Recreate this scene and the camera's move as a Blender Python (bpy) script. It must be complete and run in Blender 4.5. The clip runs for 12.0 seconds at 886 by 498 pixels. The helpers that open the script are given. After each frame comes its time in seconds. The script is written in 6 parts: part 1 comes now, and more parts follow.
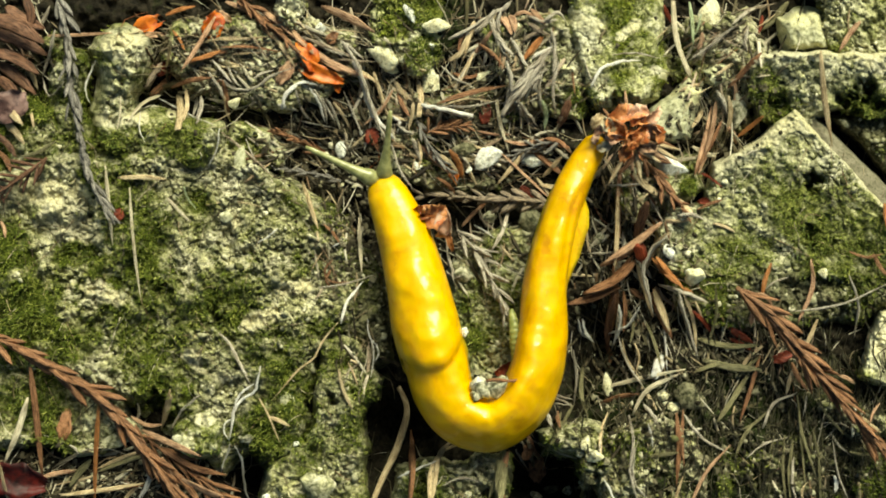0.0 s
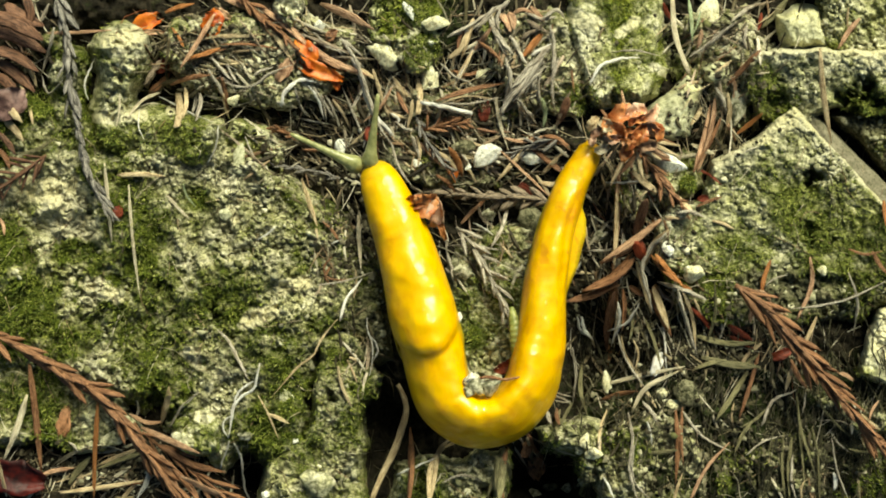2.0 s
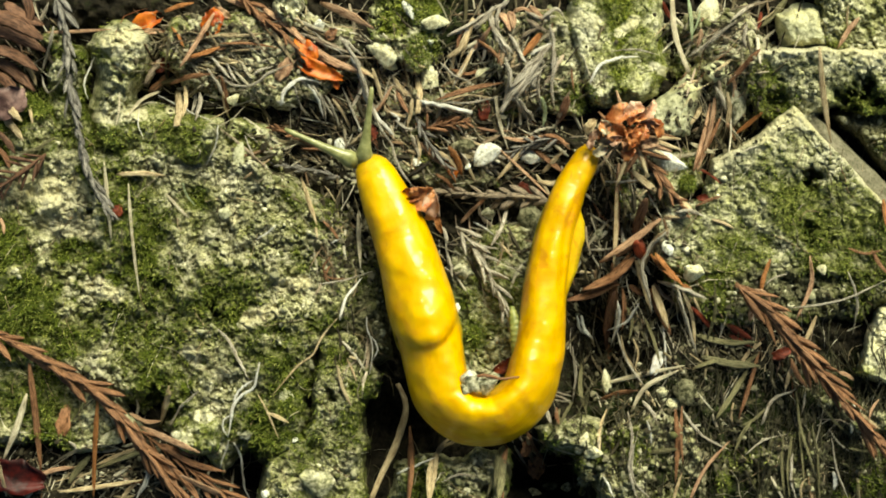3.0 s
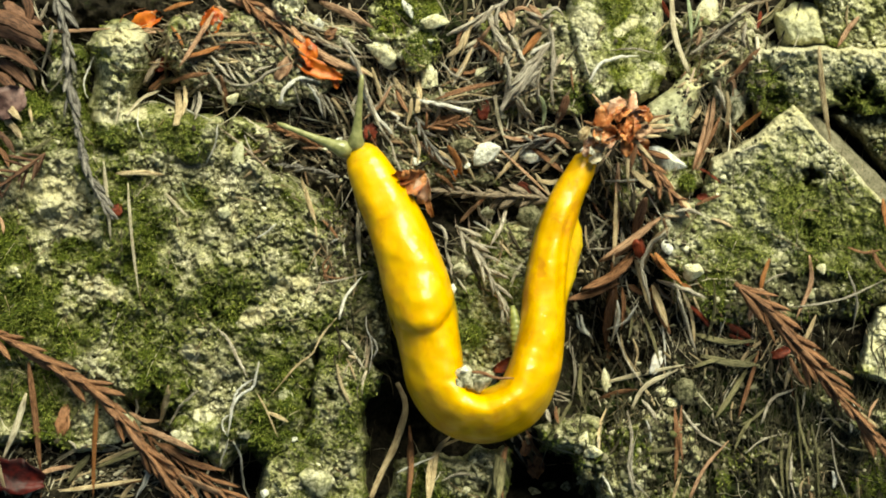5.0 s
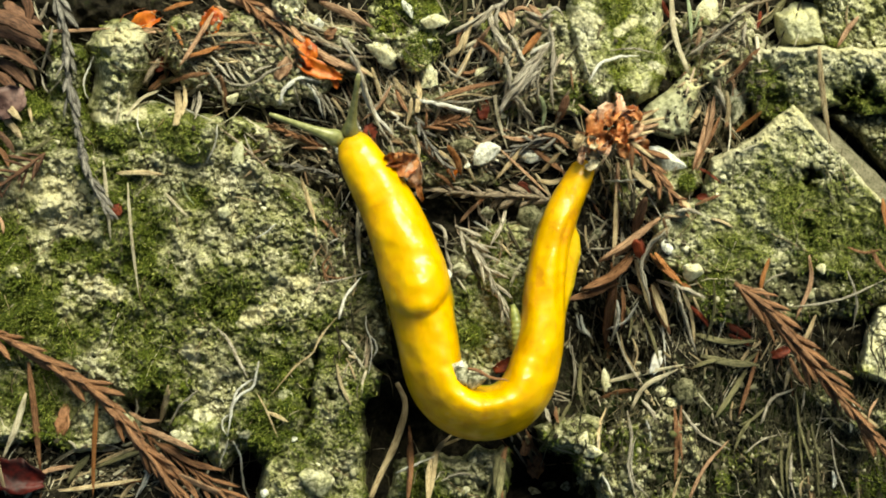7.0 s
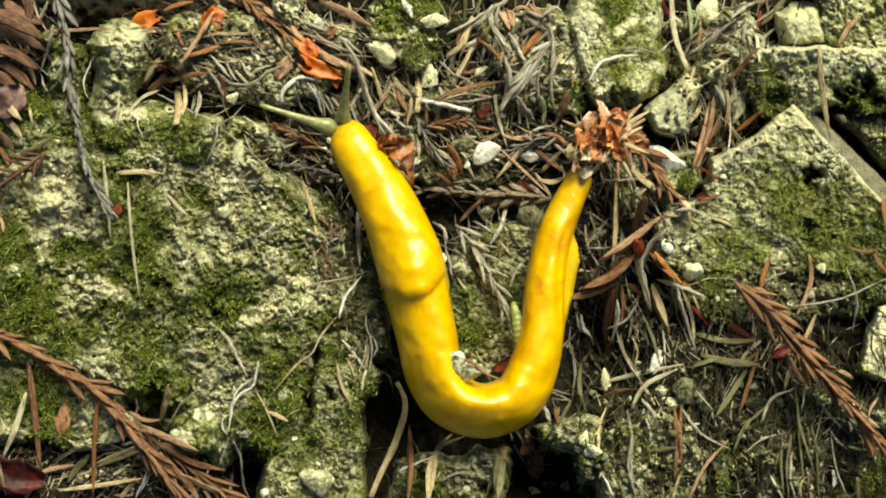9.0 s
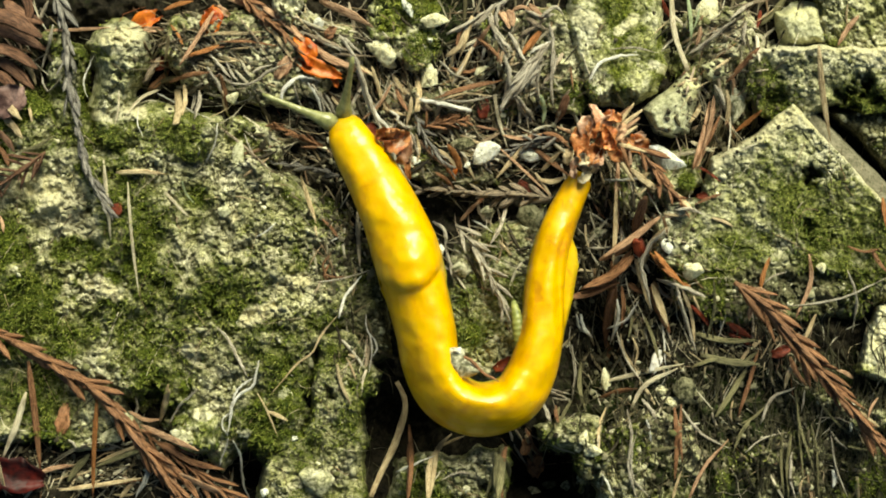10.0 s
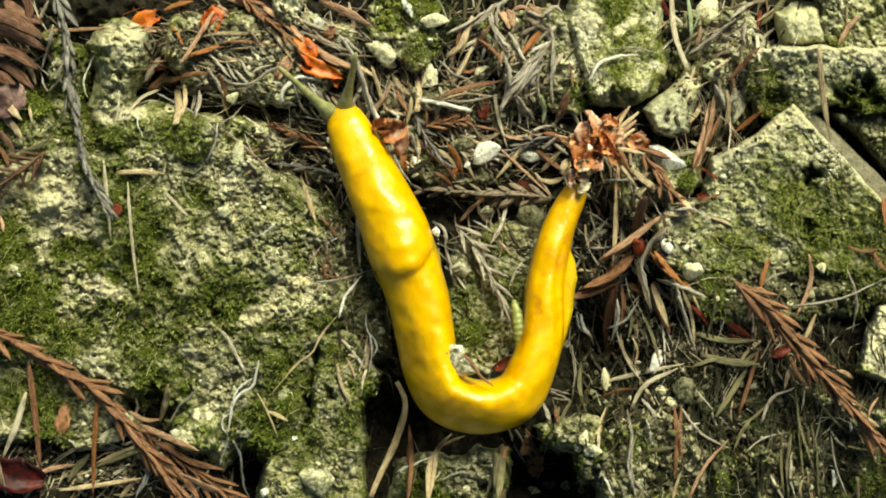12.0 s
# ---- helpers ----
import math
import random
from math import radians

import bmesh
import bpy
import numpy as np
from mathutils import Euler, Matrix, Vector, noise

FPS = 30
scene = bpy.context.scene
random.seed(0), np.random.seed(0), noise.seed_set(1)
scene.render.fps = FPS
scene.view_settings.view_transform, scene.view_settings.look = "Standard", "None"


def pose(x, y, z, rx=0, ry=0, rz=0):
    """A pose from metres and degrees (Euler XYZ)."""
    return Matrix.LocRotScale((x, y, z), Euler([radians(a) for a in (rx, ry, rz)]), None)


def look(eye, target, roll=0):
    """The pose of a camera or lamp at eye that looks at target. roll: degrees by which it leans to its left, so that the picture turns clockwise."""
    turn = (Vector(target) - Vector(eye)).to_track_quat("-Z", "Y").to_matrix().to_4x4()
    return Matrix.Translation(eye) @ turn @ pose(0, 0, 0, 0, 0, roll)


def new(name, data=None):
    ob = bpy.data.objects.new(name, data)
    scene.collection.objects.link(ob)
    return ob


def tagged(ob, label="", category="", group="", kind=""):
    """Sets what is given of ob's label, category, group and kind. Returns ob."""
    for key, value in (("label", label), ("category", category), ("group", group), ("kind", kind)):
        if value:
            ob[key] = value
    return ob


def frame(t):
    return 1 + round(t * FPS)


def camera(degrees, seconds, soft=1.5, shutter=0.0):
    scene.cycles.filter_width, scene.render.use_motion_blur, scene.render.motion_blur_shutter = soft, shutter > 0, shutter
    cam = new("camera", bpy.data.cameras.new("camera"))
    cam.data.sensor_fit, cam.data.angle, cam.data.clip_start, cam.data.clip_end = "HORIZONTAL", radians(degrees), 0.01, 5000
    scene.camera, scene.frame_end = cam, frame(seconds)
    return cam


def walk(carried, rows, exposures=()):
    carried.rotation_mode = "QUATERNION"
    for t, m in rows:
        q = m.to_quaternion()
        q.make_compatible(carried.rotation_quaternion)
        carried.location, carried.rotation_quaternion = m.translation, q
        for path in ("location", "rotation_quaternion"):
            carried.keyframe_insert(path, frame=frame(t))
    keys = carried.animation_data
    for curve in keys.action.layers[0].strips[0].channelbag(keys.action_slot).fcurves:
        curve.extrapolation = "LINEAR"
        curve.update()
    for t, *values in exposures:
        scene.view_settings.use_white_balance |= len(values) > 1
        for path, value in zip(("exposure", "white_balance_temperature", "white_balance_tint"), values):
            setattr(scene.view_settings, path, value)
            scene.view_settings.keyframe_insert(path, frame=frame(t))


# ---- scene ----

# Plan: one unit of the plan is 0.14 mm on the ground; x runs right, y runs down the slope of the plan.
U = 0.00014
HIGH = 0.3016


def place(px, py, z=0.0):
    """World point of plan place (px, py) seen at height z."""
    k = (HIGH - z) / HIGH * U
    return Vector(((px - 784) * k, (441 - py) * k, z))


# ---- camera: held still above the ground, sinking a hair's breadth ----
DRIFT = ((0.0, 3.2, 9.6), (0.5, 2.1, 8.0), (1.0, 1.9, 6.2), (2.0, 1.7, 4.8), (3.0, 1.2, 3.2), (5.0, 0.3, 1.8),
         (7.0, 0.0, 1.6), (9.0, 0.0, 0.6), (10.0, 0.0, 0.0), (12.0, 0.0, 0.0))
cam = camera(40, 12.0, soft=1.8)
walk(cam, [(t, pose(-dx * U, dy * U, HIGH)) for t, dx, dy in DRIFT], [(0.0, 0.63, 7150, -7), (12.0, 0.63, 7150, -7)])


def drift(t):
    ts = [d[0] for d in DRIFT]
    return float(np.interp(t, ts, [d[1] for d in DRIFT])), float(np.interp(t, ts, [d[2] for d in DRIFT]))


# ---- light: open shade, soft light from the upper side ----
SUN_HEIGHT, SUN_TURN = 41, 22
world = bpy.data.worlds.new("sky")
scene.world = world
world.use_nodes = True
wn = world.node_tree
sky = wn.nodes.new("ShaderNodeTexSky")
sky.sky_type, sky.sun_disc = "NISHITA", False
sky.sun_elevation, sky.sun_rotation = radians(SUN_HEIGHT), radians(SUN_TURN)
wn.links.new(sky.outputs[0], wn.nodes["Background"].inputs[0])
wn.nodes["Background"].inputs[1].default_value = 0.042
sun = new("sun", bpy.data.lights.new("sun", "SUN"))
sun.data.energy, sun.data.angle, sun.data.color = 5.0, radians(36), (1.0, 0.95, 0.84)
a, e = radians(SUN_TURN), radians(SUN_HEIGHT)
sun.matrix_world = look((math.sin(a) * math.cos(e), math.cos(a) * math.cos(e), math.sin(e)), (0, 0, 0))


# ---- materials ----
def material(name, rough=0.7, gloss=0.3):
    m = bpy.data.materials.new(name)
    m.use_nodes = True
    b = m.node_tree.nodes["Principled BSDF"]
    b.inputs["Roughness"].default_value, b.inputs["Specular IOR Level"].default_value = rough, gloss
    return m, m.node_tree, b


def noise_node(nt, scale, detail=4, rough=0.6, vector=None, distortion=0.0):
    n = nt.nodes.new("ShaderNodeTexNoise")
    n.inputs["Scale"].default_value, n.inputs["Detail"].default_value = scale, detail
    n.inputs["Roughness"].default_value, n.inputs["Distortion"].default_value = rough, distortion
    if vector is not None:
        nt.links.new(vector, n.inputs["Vector"])
    return n.outputs["Fac"]


def ramp(nt, fac, stops):
    r = nt.nodes.new("ShaderNodeValToRGB")
    while len(r.color_ramp.elements) < len(stops):
        r.color_ramp.elements.new(0.5)
    for el, (p, c) in zip(r.color_ramp.elements, stops):
        el.position, el.color = p, (*c, 1)
    nt.links.new(fac, r.inputs[0])
    return r.outputs[0]


def mix(nt, fac, a, b, kind="MIX"):
    n = nt.nodes.new("ShaderNodeMix")
    n.data_type, n.blend_type = "RGBA", kind
    for sock, v in ((n.inputs[0], fac), (n.inputs[6], a), (n.inputs[7], b)):
        if isinstance(v, (int, float)):
            sock.default_value = v
        elif isinstance(v, tuple):
            sock.default_value = (*v, 1)
        else:
            nt.links.new(v, sock)
    return n.outputs[2]


def calc(nt, op, a, b=0.0, clamp=False):
    n = nt.nodes.new("ShaderNodeMath")
    n.operation, n.use_clamp = op, clamp
    for sock, v in zip(n.inputs, (a, b)):
        if isinstance(v, (int, float)):
            sock.default_value = v
        else:
            nt.links.new(v, sock)
    return n.outputs[0]


def bump(nt, bsdf, height, dist, strength=1.0):
    n = nt.nodes.new("ShaderNodeBump")
    n.inputs["Distance"].default_value, n.inputs["Strength"].default_value = dist, strength
    nt.links.new(height, n.inputs["Height"])
    nt.links.new(n.outputs[0], bsdf.inputs["Normal"])


def coords(nt):
    return nt.nodes.new("ShaderNodeTexCoord").outputs["Object"]


def random_value(nt):
    return nt.nodes.new("ShaderNodeObjectInfo").outputs["Random"]


def island_value(nt):
    return nt.nodes.new("ShaderNodeNewGeometry").outputs["Random Per Island"]


def attribute(nt, name):
    n = nt.nodes.new("ShaderNodeAttribute")
    n.attribute_name = name
    return n


def stone_material(name, pale, mid, dark, green, wet=0.75, flecks=0.75, rough=0.0010):
    """Weathered limestone, stained grey, with a film of green where the moss attribute says so."""
    m, nt, b = material(name, wet, 0.12)
    co = coords(nt)
    fine = noise_node(nt, 1500, 5, 0.7, co)
    grain = noise_node(nt, 420, 6, 0.68, co, 0.6)
    broad = noise_node(nt, 75, 5, 0.62, co, 0.5)
    middle = noise_node(nt, 820, 5, 0.66, co, 0.4)
    crust = calc(nt, "ADD", calc(nt, "MULTIPLY", grain, 0.55), calc(nt, "MULTIPLY", middle, 0.45))
    base = ramp(nt, crust, ((0.37, dark), (0.455, mid), (0.54, pale), (0.64, tuple(min(0.95, c * 1.25) for c in pale))))
    base = mix(nt, ramp(nt, broad, ((0.40, (0, 0, 0)), (0.62, (0.45, 0.45, 0.45)))), base, mid)
    # crisp cream flecks where the crust has flaked, and small ones stained dark where it is damp
    flaked = ramp(nt, noise_node(nt, 300, 8, 0.7, co, 0.8), ((0.545, (0, 0, 0)), (0.60, (1, 1, 1))))
    base = mix(nt, calc(nt, "MULTIPLY", flaked, flecks), base, ramp(nt, fine, ((0.34, mid), (0.5, tuple(min(0.9, c * 1.2) for c in pale)))))
    worn = ramp(nt, noise_node(nt, 430, 7, 0.72, co, 0.7), ((0.37, (1, 1, 1)), (0.44, (0, 0, 0))))
    base = mix(nt, calc(nt, "MULTIPLY", worn, flecks * 0.8), base, tuple(0.4 * d + 0.5 * g for d, g in zip(dark, green)))
    # a thin tint of algae all over, a thick film where it is mossy
    amount = attribute(nt, "moss").outputs["Fac"]
    tint = calc(nt, "ADD", calc(nt, "MULTIPLY", amount, 0.5), calc(nt, "MULTIPLY", calc(nt, "SUBTRACT", noise_node(nt, 120, 6, 0.7, co, 0.8), 0.41), 3.6), True)
    base = mix(nt, calc(nt, "MULTIPLY", tint, 0.85 * min(1.0, flecks * 1.4)), base, mix(nt, 1.0, base, (0.78, 0.81, 0.44), "MULTIPLY"))
    film = calc(nt, "ADD", amount, calc(nt, "MULTIPLY", calc(nt, "SUBTRACT", noise_node(nt, 260, 8, 0.78, co), 0.5), 3.4))
    film = calc(nt, "MULTIPLY", calc(nt, "SUBTRACT", film, 0.16), 1.35, True)
    greens = ramp(nt, fine, ((0.3, tuple(c * 0.35 for c in green)), (0.52, green), (0.7, tuple(min(1, c * 2.2) for c in green))))
    base = mix(nt, film, base, greens)
    mottled = ramp(nt, noise_node(nt, 190, 7, 0.75, co, 0.6), ((0.38, (0.46, 0.48, 0.38)), (0.50, (1.0, 1.0, 1.0))))
    base = mix(nt, min(1.0, flecks * 1.2), base, mottled, "MULTIPLY")
    pale_tone = ramp(nt, broad, ((0.35, tuple(0.6 * p + 0.4 * q for p, q in zip(pale, mid))), (0.6, (pale[0] * 1.08, pale[1] * 1.04, pale[2] * 0.80))))
    base = mix(nt, calc(nt, "MULTIPLY", attribute(nt, "bare_lit").outputs["Fac"], 0.68), base, pale_tone)
    speck = ramp(nt, fine, ((0.36, (0.36, 0.37, 0.28)), (0.47, (0.90, 0.90, 0.88)), (0.55, (1.0, 1.0, 1.0))))
    base = mix(nt, 0.85, base, speck, "MULTIPLY")
    nt.links.new(base, b.inputs["Base Color"])
    bump(nt, b, calc(nt, "ADD", grain, calc(nt, "MULTIPLY", fine, 0.6)), rough)
    return m


def plant_material(name, dark, light, rough=0.5, island=False, spread=0.30, fine=3.0):
    """Dry plant matter: fibres along its length, blotches, and a tone that differs from piece to piece."""
    m, nt, b = material(name, rough)
    own = island_value(nt) if island else random_value(nt)
    shift = nt.nodes.new("ShaderNodeVectorMath")
    shift.operation = "ADD"
    nt.links.new(attribute(nt, "grain").outputs["Vector"], shift.inputs[0])
    nt.links.new(calc(nt, "MULTIPLY", own, 43.0), shift.inputs[1])
    co = shift.outputs[0]
    fibre = noise_node(nt, fine, 6, 0.7, co, 0.3)
    blotch = noise_node(nt, 170, 4, 0.6, coords(nt), 0.5)
    base = ramp(nt, fibre, ((0.28, tuple(c * 0.5 for c in dark)), (0.40, dark), (0.56, light), (0.78, tuple(min(0.9, c * 1.3) for c in light))))
    base = mix(nt, 1.0, base, ramp(nt, blotch, ((0.32, (0.66, 0.62, 0.58)), (0.55, (1, 1, 1)))), "MULTIPLY")
    base = mix(nt, 1.0, base, ramp(nt, own, ((0.0, (1 - spread,) * 3), (1.0, (1, 1, 1)))), "MULTIPLY")
    nt.links.new(base, b.inputs["Base Color"])
    bump(nt, b, fibre, 0.0006, 0.8)
    return m


MAT_ROCK = stone_material("limestone_mossy", (0.70, 0.65, 0.47), (0.31, 0.287, 0.18), (0.05, 0.047, 0.02), (0.062, 0.078, 0.007))
MAT_ROCK_GREY = stone_material("limestone_grey", (0.62, 0.58, 0.42), (0.30, 0.285, 0.185), (0.07, 0.068, 0.036), (0.115, 0.125, 0.028), rough=0.0005)
MAT_ROCK_PALE = stone_material("limestone_pale", (0.70, 0.66, 0.48), (0.42, 0.395, 0.26), (0.11, 0.10, 0.05), (0.12, 0.135, 0.014), rough=0.00035)
# darker grey for the block's turned-away side: its shade is in the colour
MAT_FLANK_SHADE = stone_material("limestone_flank_shaded", (0.23, 0.205, 0.14), (0.165, 0.147, 0.095), (0.10, 0.105, 0.06), (0.10, 0.105, 0.02), flecks=0.15, rough=0.00025)
MAT_ROCK_SMOOTH = stone_material("limestone_smooth", (0.56, 0.54, 0.36), (0.42, 0.41, 0.25), (0.26, 0.25, 0.13), (0.19, 0.20, 0.03), flecks=0.2, rough=0.00025)
MAT_PEBBLE = stone_material("pebble_pale", (0.90, 0.85, 0.58), (0.82, 0.75, 0.46), (0.55, 0.48, 0.26), (0.25, 0.25, 0.1), 0.75, 0.25)
MAT_PEBBLE_WHITE = stone_material("pebble_white", (0.93, 0.91, 0.80), (0.88, 0.86, 0.72), (0.66, 0.63, 0.50), (0.45, 0.45, 0.3), 0.7, 0.15)
# dark soil, taken near black so its colour carries the gaps' shade too
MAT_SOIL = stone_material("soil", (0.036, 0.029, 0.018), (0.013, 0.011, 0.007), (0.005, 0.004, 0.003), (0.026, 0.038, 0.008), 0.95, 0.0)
# earthy stone and clods; also limestone whose shadow is painted as darker colour
MAT_EARTH_SHADE = stone_material("earthy_shaded_limestone", (0.27, 0.25, 0.15), (0.10, 0.095, 0.052), (0.025, 0.028, 0.015), (0.06, 0.072, 0.009), 0.9, 0.45)
MATS = {
    "tan": plant_material("straw", (0.40, 0.27, 0.13), (0.76, 0.60, 0.36)),
    "pale": plant_material("pale_straw", (0.55, 0.45, 0.27), (0.86, 0.76, 0.54)),
    "brown": plant_material("brown_needle", (0.13, 0.052, 0.022), (0.43, 0.215, 0.105)),
    "red": plant_material("red_brown", (0.11, 0.016, 0.007), (0.27, 0.05, 0.018)),
    "grey": plant_material("grey_wood", (0.17, 0.14, 0.10), (0.66, 0.585, 0.46)),
    "dark": plant_material("dark_wood", (0.075, 0.055, 0.036), (0.42, 0.325, 0.22)),
    "olive": plant_material("olive_needle", (0.09, 0.085, 0.035), (0.27, 0.24, 0.12)),
    "rust": plant_material("rust_needle", (0.27, 0.09, 0.02), (0.56, 0.24, 0.08)),
    "orange": plant_material("orange_bract", (0.40, 0.06, 0.005), (0.76, 0.21, 0.028), 0.32, fine=1.6),
    "slate": plant_material("slate_grey_wood", (0.075, 0.066, 0.055), (0.36, 0.33, 0.285)),
    "umber": plant_material("umber_leaf", (0.07, 0.03, 0.017), (0.25, 0.125, 0.07)),
    "green": plant_material("green_blade", (0.28, 0.36, 0.16), (0.56, 0.64, 0.38)),
    "pink": plant_material("pinkish_needle", (0.27, 0.125, 0.065), (0.68, 0.43, 0.26)),
    "petal": plant_material("pale_pink_bract", (0.55, 0.25, 0.13), (0.85, 0.55, 0.38), 0.35, fine=1.6),
    "plum": plant_material("plum_brown_leaf", (0.10, 0.05, 0.045), (0.30, 0.18, 0.155)),
    "amber": plant_material("amber_bract", (0.42, 0.11, 0.03), (0.80, 0.36, 0.14), 0.25, fine=1.6),
    "crimson": plant_material("crimson_leaf", (0.012, 0.0015, 0.001), (0.075, 0.006, 0.003), 0.5, fine=1.6),
    "root": plant_material("bleached_root", (0.74, 0.69, 0.58), (0.93, 0.90, 0.81)),
}
MAT_LITTER, nt, b = material("fine_litter", 0.6, 0.2)
tones = ramp(nt, island_value(nt), ((0.0, (0.02, 0.015, 0.009)), (0.22, (0.09, 0.072, 0.04)), (0.38, (0.60, 0.53, 0.38)), (0.48, (0.20, 0.11, 0.055)), (0.60, (0.60, 0.47, 0.28)), (0.72, (0.085, 0.072, 0.032)), (0.86, (0.15, 0.12, 0.068)), (0.95, (0.84, 0.76, 0.58)), (1.0, (0.22, 0.07, 0.022))))
fibres = noise_node(nt, 3.0, 6, 0.7, attribute(nt, "grain").outputs["Vector"], 0.3)
nt.links.new(mix(nt, 1.0, tones, ramp(nt, fibres, ((0.3, (0.35, 0.35, 0.35)), (0.65, (1.25, 1.25, 1.25)))), "MULTIPLY"), b.inputs["Base Color"])
bump(nt, b, fibres, 0.0005, 0.7)
MAT_ROOTLET = plant_material("rootlet", (0.025, 0.023, 0.010), (0.15, 0.135, 0.065), 0.6, island=True, spread=0.8)
MAT_CRUMB, nt, b = material("soil_crumb", 0.9, 0.1)
tones = ramp(nt, island_value(nt), ((0.0, (0.02, 0.016, 0.01)), (0.45, (0.07, 0.06, 0.038)), (0.75, (0.16, 0.14, 0.085)), (0.94, (0.26, 0.24, 0.15)), (1.0, (0.60, 0.55, 0.38))))
nt.links.new(tones, b.inputs["Base Color"])
MAT_CRUST, nt, b = material("stone_crust", 0.85, 0.15)
tones = ramp(nt, island_value(nt), ((0.0, (0.04, 0.042, 0.016)), (0.25, (0.13, 0.13, 0.05)), (0.55, (0.27, 0.26, 0.15)), (0.85, (0.43, 0.405, 0.26)), (0.96, (0.60, 0.56, 0.39)), (1.0, (0.76, 0.71, 0.50))))
nt.links.new(mix(nt, 1.0, tones, ramp(nt, noise_node(nt, 1300, 4, 0.7, coords(nt)), ((0.35, (0.45, 0.46, 0.38)), (0.55, (1, 1, 1)))), "MULTIPLY"), b.inputs["Base Color"])
MAT_MOSS, nt, b = material("moss", 0.6, 0.15)
tones = ramp(nt, island_value(nt), ((0.0, (0.03, 0.05, 0.007)), (0.4, (0.10, 0.13, 0.018)), (0.8, (0.21, 0.23, 0.038)), (1.0, (0.37, 0.375, 0.10))))
nt.links.new(tones, b.inputs["Base Color"])


def slug_material():
    """Wet yellow skin: fine wrinkles, orange mottling, a film of slime; green on the foot fringe and the snout."""
    m, nt, b = material("slug_skin", 0.46)
    skin = attribute(nt, "skin").outputs["Vector"]
    mottle = noise_node(nt, 190, 5, 0.6, skin, 0.4)
    fine = noise_node(nt, 900, 4, 0.6, skin)
    base = ramp(nt, mottle, ((0.28, (0.58, 0.272, 0.0005)), (0.46, (0.68, 0.365, 0.0008)), (0.70, (0.72, 0.43, 0.001))))
    side = attribute(nt, "fringe").outputs["Fac"]
    base = mix(nt, side, base, ramp(nt, fine, ((0.35, (0.20, 0.20, 0.008)), (0.65, (0.46, 0.42, 0.03)))))
    scuff = ramp(nt, noise_node(nt, 330, 3, 0.7, skin), ((0.69, (0, 0, 0)), (0.74, (1, 1, 1))))
    base = mix(nt, calc(nt, "MULTIPLY", scuff, 0.35), base, (0.34, 0.13, 0.01))
    along = nt.nodes.new("ShaderNodeSeparateXYZ")
    nt.links.new(skin, along.inputs[0])
    stain = ramp(nt, noise_node(nt, 260, 4, 0.65, skin, 0.8), ((0.54, (0, 0, 0)), (0.66, (1, 1, 1))))
    stain = calc(nt, "MULTIPLY", stain, calc(nt, "MULTIPLY", calc(nt, "SUBTRACT", along.outputs[1], 720 * U), 1 / (160 * U), True))
    base = mix(nt, calc(nt, "MULTIPLY", stain, 0.6), base, (0.50, 0.19, 0.006))
    nt.links.new(base, b.inputs["Base Color"])
    b.inputs["Coat Weight"].default_value, b.inputs["Coat Roughness"].default_value = 0.55, 0.11
    b.inputs["Specular IOR Level"].default_value = 0.25
    stretch = nt.nodes.new("ShaderNodeVectorMath")
    stretch.operation = "MULTIPLY"
    stretch.inputs[1].default_value = (1.0, 0.22, 1.0)
    nt.links.new(skin, stretch.inputs[0])
    wrinkle = noise_node(nt, 620, 3, 0.55, stretch.outputs[0])
    bump(nt, b, calc(nt, "ADD", calc(nt, "MULTIPLY", noise_node(nt, 105, 2, 0.4, skin), 1.5), calc(nt, "ADD", calc(nt, "MULTIPLY", fine, 0.03), calc(nt, "MULTIPLY", wrinkle, 0.05))), 0.0018, 0.6)
    glint = nt.nodes.new("ShaderNodeBump")
    glint.inputs["Distance"].default_value, glint.inputs["Strength"].default_value = 0.0011, 0.8
    nt.links.new(calc(nt, "ADD", noise_node(nt, 260, 2, 0.5, skin), calc(nt, "MULTIPLY", wrinkle, 0.25)), glint.inputs["Height"])
    nt.links.new(glint.outputs[0], b.inputs["Coat Normal"])
    return m


MAT_SLUG = slug_material()
MAT_TENTACLE, nt, b = material("tentacle_skin", 0.35)
nt.links.new(ramp(nt, noise_node(nt, 700, 3, 0.6, coords(nt)), ((0.3, (0.16, 0.165, 0.055)), (0.7, (0.35, 0.345, 0.145)))), b.inputs["Base Color"])
b.inputs["Coat Weight"].default_value = 0.4

MAT_FOOT, nt, b = material("foot_skin", 0.4, 0.4)
nt.links.new(ramp(nt, noise_node(nt, 800, 4, 0.6, coords(nt)), ((0.3, (0.13, 0.15, 0.03)), (0.7, (0.34, 0.35, 0.11)))), b.inputs["Base Color"])


# ---- noise on arrays ----
def hashed(i, j, seed):
    n = (i.astype(np.int64) * 374761393 + j.astype(np.int64) * 668265263 + seed * 2246822519) & 0xFFFFFFFF
    n = ((n ^ (n >> 13)) * 1274126177) & 0xFFFFFFFF
    return ((n ^ (n >> 16)) & 0xFFFFFF) / float(0xFFFFFF)


def value_noise(x, y, seed):
    i, j = np.floor(x), np.floor(y)
    u, v = x - i, y - j
    u, v = u * u * (3 - 2 * u), v * v * (3 - 2 * v)
    a, b = hashed(i, j, seed), hashed(i + 1, j, seed)
    c, d = hashed(i, j + 1, seed), hashed(i + 1, j + 1, seed)
    return (a + (b - a) * u + (c - a) * v + (a - b - c + d) * u * v) * 2 - 1


